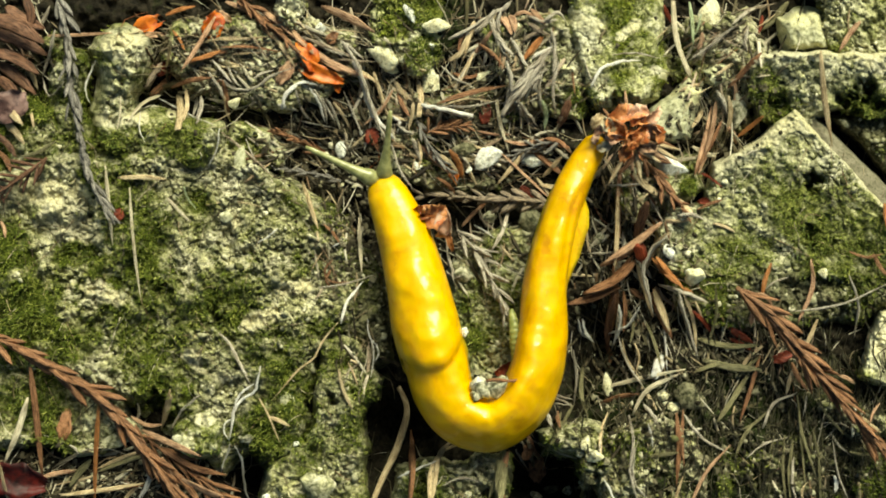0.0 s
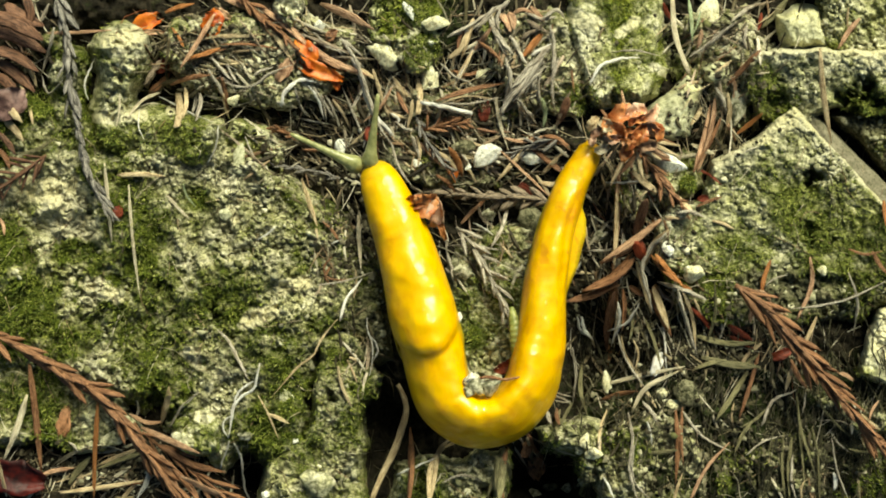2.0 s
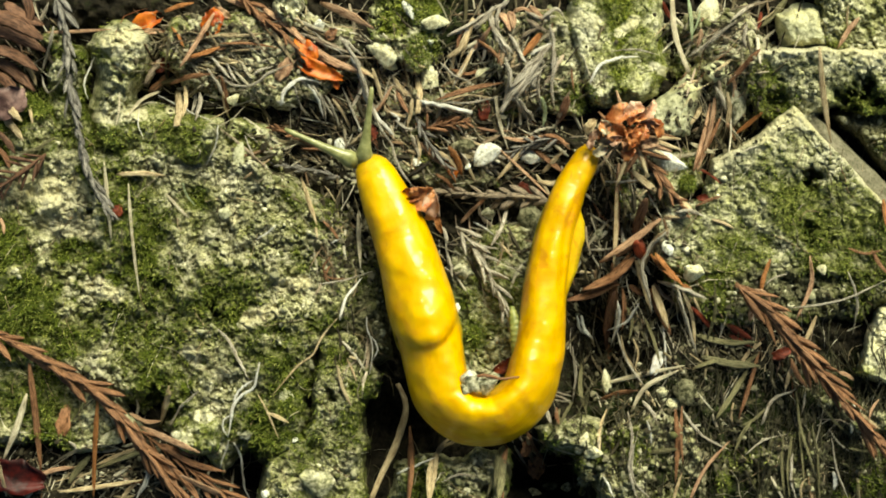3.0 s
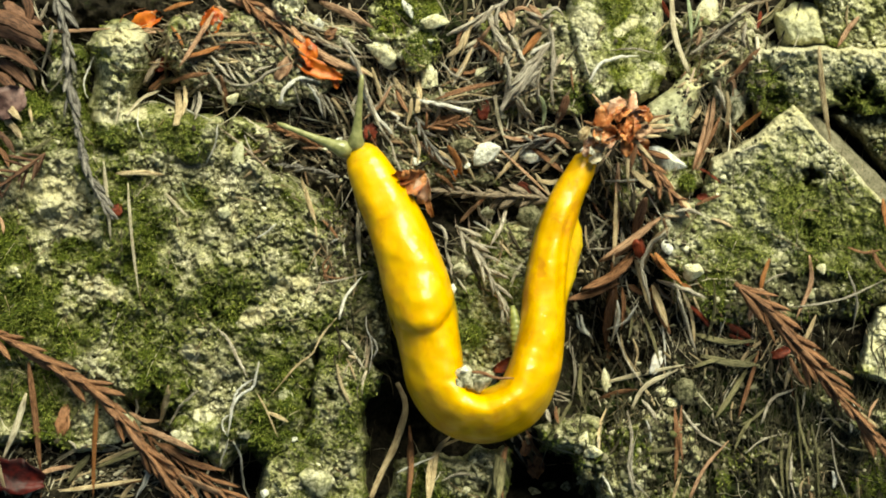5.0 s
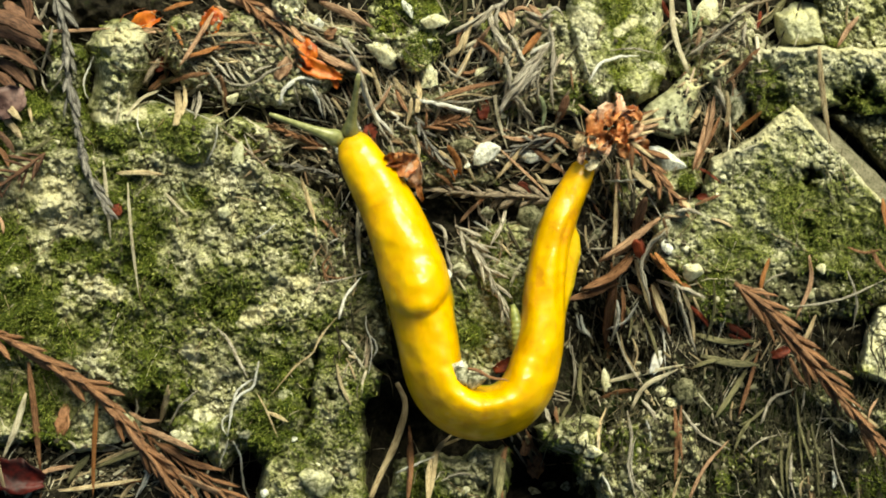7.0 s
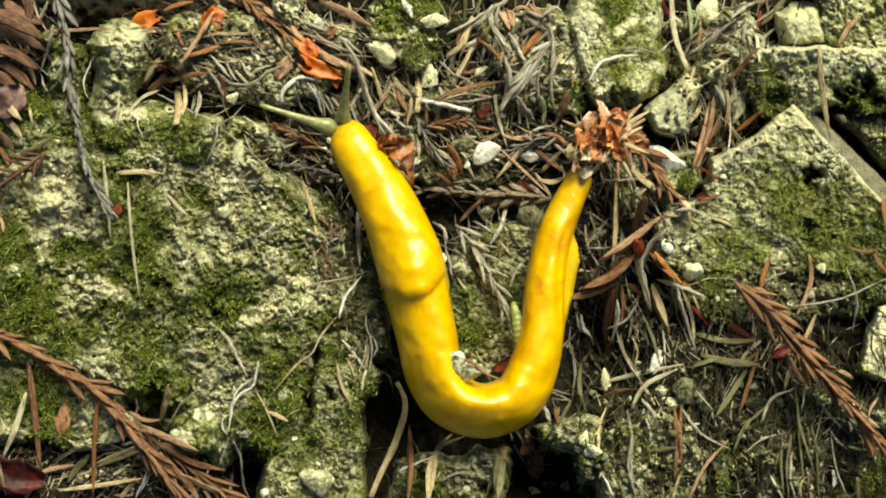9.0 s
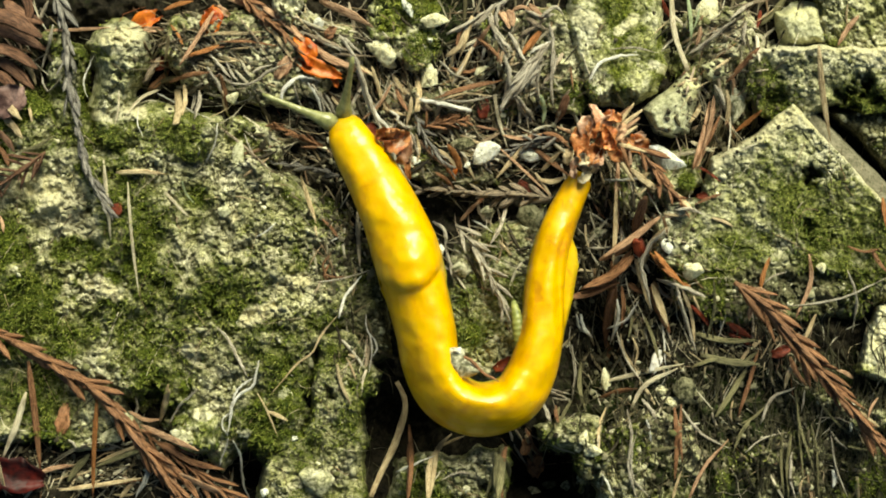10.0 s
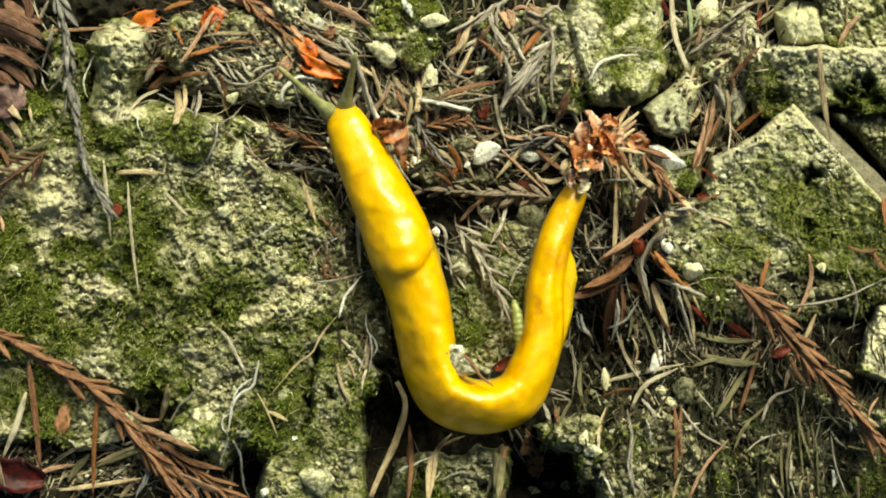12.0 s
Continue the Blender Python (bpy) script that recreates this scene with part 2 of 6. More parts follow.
def fbm(x, y, size, octaves, seed, keep=0.55):
    total, amp = 0, 1.0
    for o in range(octaves):
        total = total + amp * value_noise(x / size + 17.3 * o, y / size - 9.1 * o, seed + o)
        size, amp = size / 2, amp * keep
    return total


def cells(x, y, size, seed):
    """Distance to the nearest of scattered centres, in cell sizes."""
    x, y = x / size, y / size
    i, j = np.floor(x), np.floor(y)
    best = np.full(np.shape(x), 9.0)
    for di in (-1, 0, 1):
        for dj in (-1, 0, 1):
            cx = i + di + hashed(i + di, j + dj, seed)
            cy = j + dj + hashed(i + di, j + dj, seed + 7)
            best = np.minimum(best, np.hypot(x - cx, y - cy))
    return best


def smooth(t):
    t = np.clip(t, 0, 1)
    return t * t * (3 - 2 * t)


# ---- height of whatever lies on top, kept as things are laid down (2 plan units a cell) ----
HX0, HY0, HSTEP = -160, -160, 2
HGT = np.full(((882 + 320) // HSTEP + 1, (1568 + 320) // HSTEP + 1), -0.02)


def cell_of(px, py):
    return (np.clip(np.round((np.asarray(py) - HY0) / HSTEP).astype(int), 0, HGT.shape[0] - 1),
            np.clip(np.round((np.asarray(px) - HX0) / HSTEP).astype(int), 0, HGT.shape[1] - 1))


def height(px, py):
    return HGT[cell_of(px, py)]


# ---- mesh helpers ----
def mesh_object(name, verts, faces, mat, parent=None, label="", smooth_shade=True, grain=None):
    me = bpy.data.meshes.new(name)
    me.from_pydata([tuple(v) for v in verts], [], faces)
    me.materials.append(mat)
    if smooth_shade:
        me.polygons.foreach_set("use_smooth", [True] * len(me.polygons))
    if grain is not None:
        add_vectors(me, "grain", grain)
    ob = new(name, me)
    if parent is not None:
        ob.parent = parent
    if label:
        ob["label"] = label
    return ob


def add_attribute(me, name, values):
    at = me.attributes.new(name, "FLOAT", "POINT")
    at.data.foreach_set("value", np.asarray(values, dtype=np.float32))


def add_vectors(me, name, values):
    at = me.attributes.new(name, "FLOAT_VECTOR", "POINT")
    at.data.foreach_set("vector", np.asarray(values, dtype=np.float32).ravel())


def tube_grain(points, sides, shift=0.0):
    """Fibre coordinates for a tube: round it, and slowly along it."""
    pts = [Vector(p) for p in points]
    out, run = [], 0.0
    for k, p in enumerate(pts):
        run += (p - pts[k - 1]).length if k else 0
        out += [(1.1 * math.cos(2 * math.pi * q / sides) + shift, 1.1 * math.sin(2 * math.pi * q / sides), run / U / 55) for q in range(sides)]
    return out


def tube(points, radii, flat=0.6, sides=6, twist=0.0, ribs=None):
    """Verts and faces of a closed tapered tube through points; flat squeezes it upright, ribs shape its outline."""
    pts = [Vector(p) for p in points]
    verts, faces = [], []
    n = len(pts)
    for k, p in enumerate(pts):
        t = (pts[min(k + 1, n - 1)] - pts[max(k - 1, 0)]).normalized()
        side = t.cross(Vector((0, 0, 1)))
        side = side.normalized() if side.length > 1e-6 else Vector((1, 0, 0))
        up = side.cross(t)
        side, up = side * math.cos(twist) + up * math.sin(twist), up * math.cos(twist) - side * math.sin(twist)
        for q in range(sides):
            a = 2 * math.pi * q / sides
            g = radii[k] * (ribs[q] if ribs else 1)
            verts.append(p + side * (math.cos(a) * g) + up * (math.sin(a) * g * flat))
    for k in range(n - 1):
        for q in range(sides):
            r = (q + 1) % sides
            faces.append((k * sides + q, k * sides + r, (k + 1) * sides + r, (k + 1) * sides + q))
    faces.append(tuple(reversed(range(sides))))
    faces.append(tuple(range((n - 1) * sides, n * sides)))
    return verts, faces


def curve_points(knots, count):
    """Points at even steps along a smooth curve through 2D or 3D knots."""
    k = np.array(knots, dtype=float)
    if len(k) == 2:
        s = np.linspace(0, 1, count)[:, None]
        return k[0] + (k[1] - k[0]) * s
    d = np.concatenate(([0], np.cumsum(np.linalg.norm(np.diff(k, axis=0), axis=1))))
    m = np.gradient(k, d, axis=0)
    fine = np.linspace(0, d[-1], 40 * len(k))
    i = np.clip(np.searchsorted(d, fine, side="right") - 1, 0, len(d) - 2)
    h = (d[i + 1] - d[i])[:, None]
    t = ((fine - d[i])[:, None]) / h
    p = ((2 * t**3 - 3 * t**2 + 1) * k[i] + (t**3 - 2 * t**2 + t) * h * m[i]
         + (-2 * t**3 + 3 * t**2) * k[i + 1] + (t**3 - t**2) * h * m[i + 1])
    s = np.concatenate(([0], np.cumsum(np.linalg.norm(np.diff(p, axis=0), axis=1))))
    want = np.linspace(0, s[-1], count)
    return np.stack([np.interp(want, s, p[:, c]) for c in range(p.shape[1])], axis=1)


# ---- ground: one sheet of dark soil that runs on in every direction ----
def outward(lo, hi, step):
    inner = list(np.arange(lo, hi + step, step))
    grow, left, right, d = 1.22, [], [], step
    a, b = inner[0], inner[-1]
    while d < 60000:
        d *= grow
        a, b = a - d, b + d
        left.append(a)
        right.append(b)
    return np.array(left[::-1] + inner + right)


# hollows: place, reach and depth in metres
HOLLOWS = ((720, 765, 85, 0.024), (455, 850, 45, 0.016), (985, 836, 62, 0.024), (905, 850, 50, 0.018), (1520, 175, 40, 0.012), (560, 270, 60, 0.006),
           (125, 120, 50, 0.008), (1036, 635, 58, 0.014), (1010, 705, 40, 0.010), (1045, 560, 40, 0.008))


def soil_height(px, py):
    z = -0.0135 + 0.0026 * fbm(px, py, 90, 5, 3) + 0.0012 * fbm(px, py, 14, 3, 31)
    z = z + 0.0052 * smooth((400 - py) / 160) * smooth((px - 300) / 120) * smooth((1320 - px) / 100)
    z = z + 0.0052 * smooth((py - 750) / 50) * smooth((420 - px) / 60)
    z = z + 0.0062 * smooth((py - 500) / 90) * smooth((px - 1060) / 120) + 0.004 * smooth((px - 620) / 60) * smooth((130 - py) / 60) * smooth((860 - px) / 50)
    for hx, hy, r, d in HOLLOWS + ((1280, 205, 55, -0.006), (1115, 400, 100, -0.0045), (1010, 260, 60, -0.003)):
        z = z - d * np.exp(-((px - hx) ** 2 + (py - hy) ** 2) / (r * r))
    far = np.maximum(np.abs(px - 784) - 960, np.abs(py - 441) - 620)
    return z + 0.01 * smooth(far / 800) * fbm(px, py, 900, 3, 77)


def build_ground():
    xs, ys = outward(-120, 1690, 3.6), outward(-120, 1000, 3.6)
    gx, gy = np.meshgrid(xs, ys)
    z = soil_height(gx, gy)
    w = (HIGH - np.clip(z, -0.03, 0.01)) / HIGH * U
    verts = np.stack([(gx - 784) * w, (441 - gy) * w, z], axis=-1).reshape(-1, 3)
    nx, ny = len(xs), len(ys)
    i = np.arange((nx - 1) * (ny - 1))
    q = (i // (nx - 1)) * nx + i % (nx - 1)
    faces = np.stack([q, q + nx, q + nx + 1, q + 1], axis=1)
    me = bpy.data.meshes.new("ground")
    me.from_pydata(verts.tolist(), [], faces.tolist())
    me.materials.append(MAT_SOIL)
    me.polygons.foreach_set("use_smooth", [True] * len(me.polygons))
    near = smooth((1760 - gx) / 80) * smooth((1080 - gy) / 80) * smooth((gy + 180) / 60)
    add_attribute(me, "moss", (near * 0.55 * smooth((gy - 600) / 80) * smooth((gx - 960) / 100) + near * 0.6 * smooth((gx - 640) / 40) * smooth((120 - gy) / 60) * smooth((850 - gx) / 40)).ravel())
    tagged(new("ground", me), "dark damp soil strewn with litter, blackened for shade in the gaps", "ground", kind="structure")
    hx, hy = np.meshgrid(HX0 + HSTEP * np.arange(HGT.shape[1]), HY0 + HSTEP * np.arange(HGT.shape[0]))
    HGT[:] = soil_height(hx, hy)


build_ground()


# ---- rocks: weathered blocks set in the ground ----
def inside_distance(px, py, poly):
    """Distance to the outline, positive inside."""
    best = np.full(px.shape, 1e9)
    inside = np.zeros(px.shape, bool)
    for (x0, y0), (x1, y1) in zip(poly, poly[1:] + poly[:1]):
        dx, dy = x1 - x0, y1 - y0
        t = np.clip(((px - x0) * dx + (py - y0) * dy) / (dx * dx + dy * dy), 0, 1)
        best = np.minimum(best, np.hypot(px - x0 - t * dx, py - y0 - t * dy))
        with np.errstate(divide="ignore", invalid="ignore"):
            cross = ((y0 > py) != (y1 > py)) & (px < (x1 - x0) * (py - y0) / (y1 - y0 + 1e-12) + x0)
        inside ^= cross
    return np.where(inside, best, -best)


ROCK_SURFACES = []


def rock(poly, top, label, mat=None, edge=22, relief=0.0016, lean=(0, 0), seed=1, moss=0.3, ragged=7, pits=0.0012, step=1.6, foot=-0.022, dents=(), tufts=(), bare_lit=(), crusty=1.0, name="rock"):
    """A block whose top face lies at height top over the outline; lean: rise per 100 units along x and y; dents and
    tufts of moss: place, reach, amount;
    bare_lit: pale edges and patches without crust, one of them a painted lit side, as a line from place to place and
    its reach."""
    xs = [p[0] for p in poly]
    ys = [p[1] for p in poly]
    x, y = np.arange(min(xs) - 12, max(xs) + 12, step), np.arange(min(ys) - 12, max(ys) + 12, step)
    gx, gy = np.meshgrid(x, y)
    d = inside_distance(gx, gy, poly) + ragged * fbm(gx, gy, 46, 4, seed + 50)
    cx, cy = sum(xs) / len(xs), sum(ys) / len(ys)
    body = 1 - (1 - np.clip(d / edge, 0, 1)) ** 2.4
    z = top + lean[0] * (gx - cx) / 100 + lean[1] * (gy - cy) / 100
    z = z + relief * 1.2 * fbm(gx, gy, 120, 3, seed) + relief * 0.7 * fbm(gx, gy, 40, 3, seed + 9, 0.6) + 0.42 * relief * fbm(gx, gy, 14, 3, seed + 14, 0.75)
    # hairline crevices, deeper in places
    split = np.clip(0.10 - np.abs(fbm(gx, gy, 58, 4, seed + 61, 0.6)), 0, 1) / 0.10
    z = z - 0.9 * relief * split * np.clip(0.5 + fbm(gx, gy, 90, 2, seed + 66), 0, 1) + 0.09 * relief * fbm(gx, gy, 7, 2, seed + 71)
    # honeycombed weathering: knobs parted by narrow grooves
    groove = np.clip(0.16 - np.abs(fbm(gx, gy, 30, 3, seed + 81, 0.6)), 0, 1) / 0.16
    z = z - 0.75 * relief * groove ** 0.7 * np.clip(0.45 + 1.2 * fbm(gx, gy, 70, 2, seed + 86), 0, 1)
    z = z + 0.30 * relief * (0.55 - cells(gx + 3 * fbm(gx, gy, 9, 2, seed + 7), gy + 3 * fbm(gx, gy, 9, 2, seed + 8), 11, seed + 17)) * np.clip(0.5 + fbm(gx, gy, 60, 2, seed + 18), 0, 1)
    hole = np.clip(0.34 - cells(gx + 6 * fbm(gx, gy, 12, 2, seed + 3), gy + 6 * fbm(gx, gy, 12, 2, seed + 4), 21, seed + 11), 0, 1)
    big = np.clip(0.30 - cells(gx + 8 * fbm(gx, gy, 20, 2, seed + 5), gy, 74, seed + 21), 0, 1)
    z = z - pits * 2.4 * hole * (fbm(gx, gy, 80, 2, seed + 13) > -0.15) - pits * 4 * big
    for hx, hy, r, dep in dents:
        wx, wy = gx + 0.7 * r * fbm(gx, gy, 16, 3, seed + 91, 0.6), gy + 0.7 * r * fbm(gx, gy, 16, 3, seed + 95, 0.6)
        z = z - dep * np.exp(-(((wx - hx) ** 2 + (wy - hy) ** 2) / (r * r)) ** 1.5)
    z = foot + (z - foot) * body
    green = moss + 0.55 * fbm(gx, gy, 85, 4, seed + 30, 0.6)
    for hx, hy, hr, amount in tufts:
        green = green + amount * np.exp(-((gx - hx) ** 2 + (gy - hy) ** 2) / (hr * hr)) * (1 + 0.6 * fbm(gx, gy, 25, 2, seed + 44))
    pale_mask = np.zeros(gx.shape)
    for x0, y0, x1, y1, reach in bare_lit:
        t = np.clip(((gx - x0) * (x1 - x0) + (gy - y0) * (y1 - y0)) / ((x1 - x0) ** 2 + (y1 - y0) ** 2), 0, 1)
        away = np.hypot(gx - x0 - t * (x1 - x0), gy - y0 - t * (y1 - y0)) * (1 + 0.35 * fbm(gx, gy, 22, 3, seed + 55))
        pale_mask = np.maximum(pale_mask, smooth((reach - away) / (0.45 * reach)))
    green = green - 1.2 * pale_mask
    keep = d > -3
    ny, nx = gx.shape
    w = (HIGH - z) / HIGH * U
    verts = np.stack([(gx - 784) * w, (441 - gy) * w, z], axis=-1).reshape(-1, 3)
    q = np.arange((nx - 1) * (ny - 1))
    q = (q // (nx - 1)) * nx + q % (nx - 1)
    faces = np.stack([q, q + nx, q + nx + 1, q + 1], axis=1)
    faces = faces[keep.ravel()[faces].all(axis=1)]
    used = np.unique(faces)
    remap = np.full(nx * ny, -1)
    remap[used] = np.arange(len(used))
    me = bpy.data.meshes.new(name)
    me.from_pydata(verts[used].tolist(), [], remap[faces].tolist())
    me.materials.append(mat or MAT_ROCK)
    me.polygons.foreach_set("use_smooth", [True] * len(me.polygons))
    add_attribute(me, "moss", green.ravel()[used])
    add_attribute(me, "bare_lit", pale_mask.ravel()[used])
    ob = tagged(new(name, me), label, "rock", "rocks")
    ok = keep & (gx > HX0) & (gx < HX0 + HSTEP * (HGT.shape[1] - 1)) & (gy > HY0) & (gy < HY0 + HSTEP * (HGT.shape[0] - 1))
    r, c = cell_of(gx[ok], gy[ok])
    np.maximum.at(HGT, (r, c), z[ok])
    ROCK_SURFACES.append((gx[ok], gy[ok], z[ok], green[ok], pale_mask[ok], np.full(int(ok.sum()), crusty)))
    return ob


rock([(-150, 330), (-20, 282), (40, 250), (110, 236), (150, 250), (215, 235), (330, 240), (400, 215), (470, 270), (535, 312), (600, 350), (640, 430), (655, 510), (640, 575), (572, 630), (556, 700), (552, 800), (500, 835), (462, 822), (440, 800),
      (395, 850), (310, 790), (230, 720), (130, 690), (-150, 640)], -0.0004, "broad limestone slab furred with patches of green moss", bare_lit=((50, 325, 140, 345, 34), (90, 380, 160, 400, 30), (395, 372, 412, 384, 16), (440, 560, 480, 548, 18), (500, 505, 540, 495, 14), (330, 620, 350, 640, 14), (160, 500, 200, 520, 18)), seed=2, moss=0.24, relief=0.0021, edge=46,
     tufts=((60, 500, 100, 0.35), (540, 380, 60, 0.5), (600, 440, 60, 0.6), (640, 540, 50, 0.4), (190, 465, 70, 0.5), (60, 520, 90, 0.5), (130, 590, 50, 0.4), (10, 430, 50, 0.5), (190, 590, 60, 0.4), (340, 350, 60, 0.5), (440, 415, 40, 0.45), (520, 500, 60, 0.4), (500, 690, 55, 0.6), (470, 780, 50, 0.5), (400, 520, 60, 0.2), (300, 600, 60, 0.3), (90, 470, 60, 0.35), (100, 335, 80, -0.5), (380, 640, 60, -0.3), (140, 530, 40, -0.3)),
     dents=((378, 548, 13, 0.012), (285, 505, 16, 0.004), (280, 720, 34, 0.010), (436, 838, 20, 0.012), (60, 700, 40, 0.004), (220, 640, 20, 0.003), (545, 700, 12, 0.005)))
rock([(555, 600), (590, 572), (640, 585), (664, 645), (676, 664), (668, 690), (650, 705), (644, 790), (656, 830), (670, 950), (440, 950), (462, 850), (472, 805), (530, 770), (550, 700)], -0.0012, "grey pitted limestone ridge beside the cavity",
     MAT_ROCK, seed=5, moss=0.55, edge=16, dents=((582, 698, 12, 0.005),))
# the dark material paints in the shade beside the slug
rock([(590, 400), (660, 420), (695, 520), (705, 640), (650, 660), (590, 600), (575, 480)], -0.0044, "mossy stone under the slug's flank, shade put into its colour", MAT_EARTH_SHADE, seed=71, moss=0.42, edge=26)
rock([(150, 75), (180, 40), (215, 24), (268, 55), (270, 120), (258, 170), (320, 180), (410, 195), (415, 260), (370, 310), (210, 310), (160, 260), (146, 190), (160, 140)], 0.0010, "lumpy pale limestone block with mossy foot",
     MAT_ROCK_GREY, bare_lit=((190, 72, 245, 56, 22), (170, 205, 250, 200, 14), (300, 190, 330, 192, 10), (215, 305, 290, 306, 9)), seed=8, moss=0.24, edge=44, dents=((182, 90, 12, 0.003), (215, 168, 26, 0.0035)), tufts=((205, 140, 50, -0.5), (200, 250, 60, 0.4), (330, 250, 90, 0.22), (230, 270, 50, 0.35), (215, 70, 50, -0.4)))
rock([(60, 60), (110, 40), (165, 90), (170, 200), (180, 310), (100, 320), (70, 240), (85, 150)], -0.0040, "dark mossy stone under the grey shoot", seed=107, moss=0.45, edge=30, ragged=12)
rock([(-150, 200), (50, 160), (100, 180), (125, 250), (110, 290), (-40, 320), (-150, 320)], -0.0022, "mossy green limestone lump", seed=10, moss=0.8, edge=24)
rock([(985, -100), (1180, -100), (1184, 60), (1205, 120), (1165, 185), (1125, 205), (1040, 200), (1005, 155), (985, 60)], 0.0, "pale limestone block with moss in its hollows", MAT_ROCK_PALE, lean=(0.0006, 0), bare_lit=((1010, 20, 1050, 40, 18), (1095, 55, 1120, 35, 12), (1160, 115, 1185, 130, 12)), crusty=0.4, seed=13, moss=0.42, edge=38, pits=0.0003, relief=0.0006,
     dents=((1087, 168, 11, 0.006), (1115, 168, 10, 0.006)))
# the pale upper right of this lump is sunlight put into its colour
rock([(1128, 192), (1215, 120), (1254, 148), (1236, 200), (1230, 245), (1190, 256), (1146, 246)], 0.0020, "smooth green-grey stone lump", MAT_ROCK_SMOOTH, bare_lit=((1205, 165, 1240, 145, 26),), crusty=0.0, seed=17, moss=-0.45, edge=26, pits=0.0001, relief=0.0004, ragged=4)
rock([(1228, 112), (1262, 84), (1300, 98), (1302, 142), (1262, 160), (1235, 145)], 0.0002, "small rounded mossy stone", MAT_ROCK_SMOOTH, crusty=0.0, seed=19, moss=-0.3, edge=24, pits=0.0002, relief=0.0006, ragged=3)
rock([(1322, 90), (1372, 74), (1458, 70), (1540, 82), (1720, 66), (1720, 215), (1590, 205), (1530, 208), (1480, 190), (1445, 205), (1430, 225), (1380, 235), (1330, 205), (1316, 160)], 0.0009, "pale limestone block with a sharp upper edge", MAT_ROCK_GREY, bare_lit=((1326, 92, 1372, 78, 22), (1372, 78, 1458, 74, 24), (1458, 74, 1540, 86, 20), (1540, 86, 1700, 72, 26)), seed=23, moss=0.34, edge=13,
     ragged=4, lean=(0, -0.0046), pits=0.0005, relief=0.0010, dents=((1490, 168, 15, 0.009), (1532, 152, 16, 0.010), (1556, 176, 12, 0.008), (1512, 190, 12, 0.007), (1375, 170, 16, 0.004)),
     tufts=((1390, 84, 40, -0.7), (1470, 86, 40, -0.6), (1550, 90, 50, -0.6), (1350, 130, 30, 0.3), (1480, 165, 50, 0.35), (1560, 175, 50, 0.4)))
rock([(1366, 20), (1400, -6), (1455, 2), (1488, 50), (1480, 100), (1372, 102)], 0.0012, "blunt pale limestone lump", MAT_ROCK_SMOOTH, bare_lit=((1390, 22, 1450, 30, 26),), crusty=0.0, seed=29, moss=-0.3, edge=34, pits=0.0002, relief=0.0006, ragged=8)
rock([(1385, 190), (1408, 168), (1440, 192), (1522, 272), (1612, 362), (1570, 405), (1480, 315), (1420, 245)], -0.0012, "flank of the angular block, its shade put into the grey", MAT_FLANK_SHADE, lean=(-0.006, 0.006), crusty=0.0, seed=33, moss=-1.0, edge=8, pits=0.0001, relief=0.0003, ragged=2)
rock([(1256, 278), (1330, 235), (1404, 170), (1440, 213), (1500, 273), (1566, 350), (1640, 420), (1640, 470), (1540, 500), (1440, 486), (1360, 505), (1300, 486), (1205, 496), (1148, 462), (1150, 400), (1178, 355), (1236, 345)], 0.0006,
     "angular limestone block with a sharp mossy corner", MAT_ROCK_GREY, bare_lit=((1256, 280, 1330, 238, 26), (1330, 238, 1404, 176, 34), (1404, 176, 1470, 246, 16), (1470, 246, 1566, 352, 12)), seed=31, moss=0.20, edge=15, ragged=2.5, pits=0.0006, lean=(0.0002, -0.0013), relief=0.0010, dents=((1436, 310, 13, 0.010), (1430, 400, 11, 0.006), (1432, 428, 9, 0.006)),
     tufts=((1290, 258, 36, -0.7), (1350, 215, 36, -0.8), (1402, 182, 36, -0.8), (1440, 225, 26, -0.5), (1490, 275, 26, -0.5), (1400, 300, 60, 0.15), (1440, 380, 70, 0.25), (1300, 300, 50, -0.1), (1195, 425, 60, -0.5)))
# the block's shadow on this stone is part of its dark colour
rock([(1455, 195), (1500, 190), (1530, 178), (1720, 165), (1720, 420), (1590, 340), (1530, 275)], -0.0056, "mossy limestone behind the block, shadow put into its colour", MAT_EARTH_SHADE, seed=37, moss=0.3, edge=20)
rock([(1520, 590), (1545, 535), (1600, 515), (1720, 560), (1720, 710), (1560, 690), (1508, 665)], 0.0014, "whitish limestone boulder with green stains", MAT_ROCK_PALE, bare_lit=((1545, 600, 1575, 550, 24),), crusty=0.0, seed=41, moss=0.0, edge=24, pits=0.0004, relief=0.0009, ragged=4)
rock([(296, 740), (330, 706), (378, 700), (404, 745), (398, 804), (330, 816), (294, 785)], 0.0014, "pale mossy stone lump at the slab's edge", MAT_ROCK_PALE, bare_lit=((330, 724, 366, 736, 13), (308, 770, 335, 772, 9)), seed=43, moss=0.32, edge=24, pits=0.0005, ragged=3)
rock([(640, -100), (880, -100), (815, 20), (800, 110), (740, 140), (690, 125), (640, 70)], -0.0040, "moss-covered stone among the twigs", MAT_ROCK_PALE, seed=47, moss=0.45, edge=30)
rock([(490, -100), (560, -100), (545, 20), (515, 55), (470, 20)], -0.0016, "pale corner of limestone", MAT_ROCK_PALE, seed=49, moss=0.1, edge=16)
rock([(795, 430), (850, 400), (985, 340), (975, 430), (945, 540), (925, 650), (870, 690), (800, 660), (770, 580), (775, 480)], -0.0046, "grey-green stone under the litter", MAT_ROCK, seed=53, moss=0.42, edge=26)
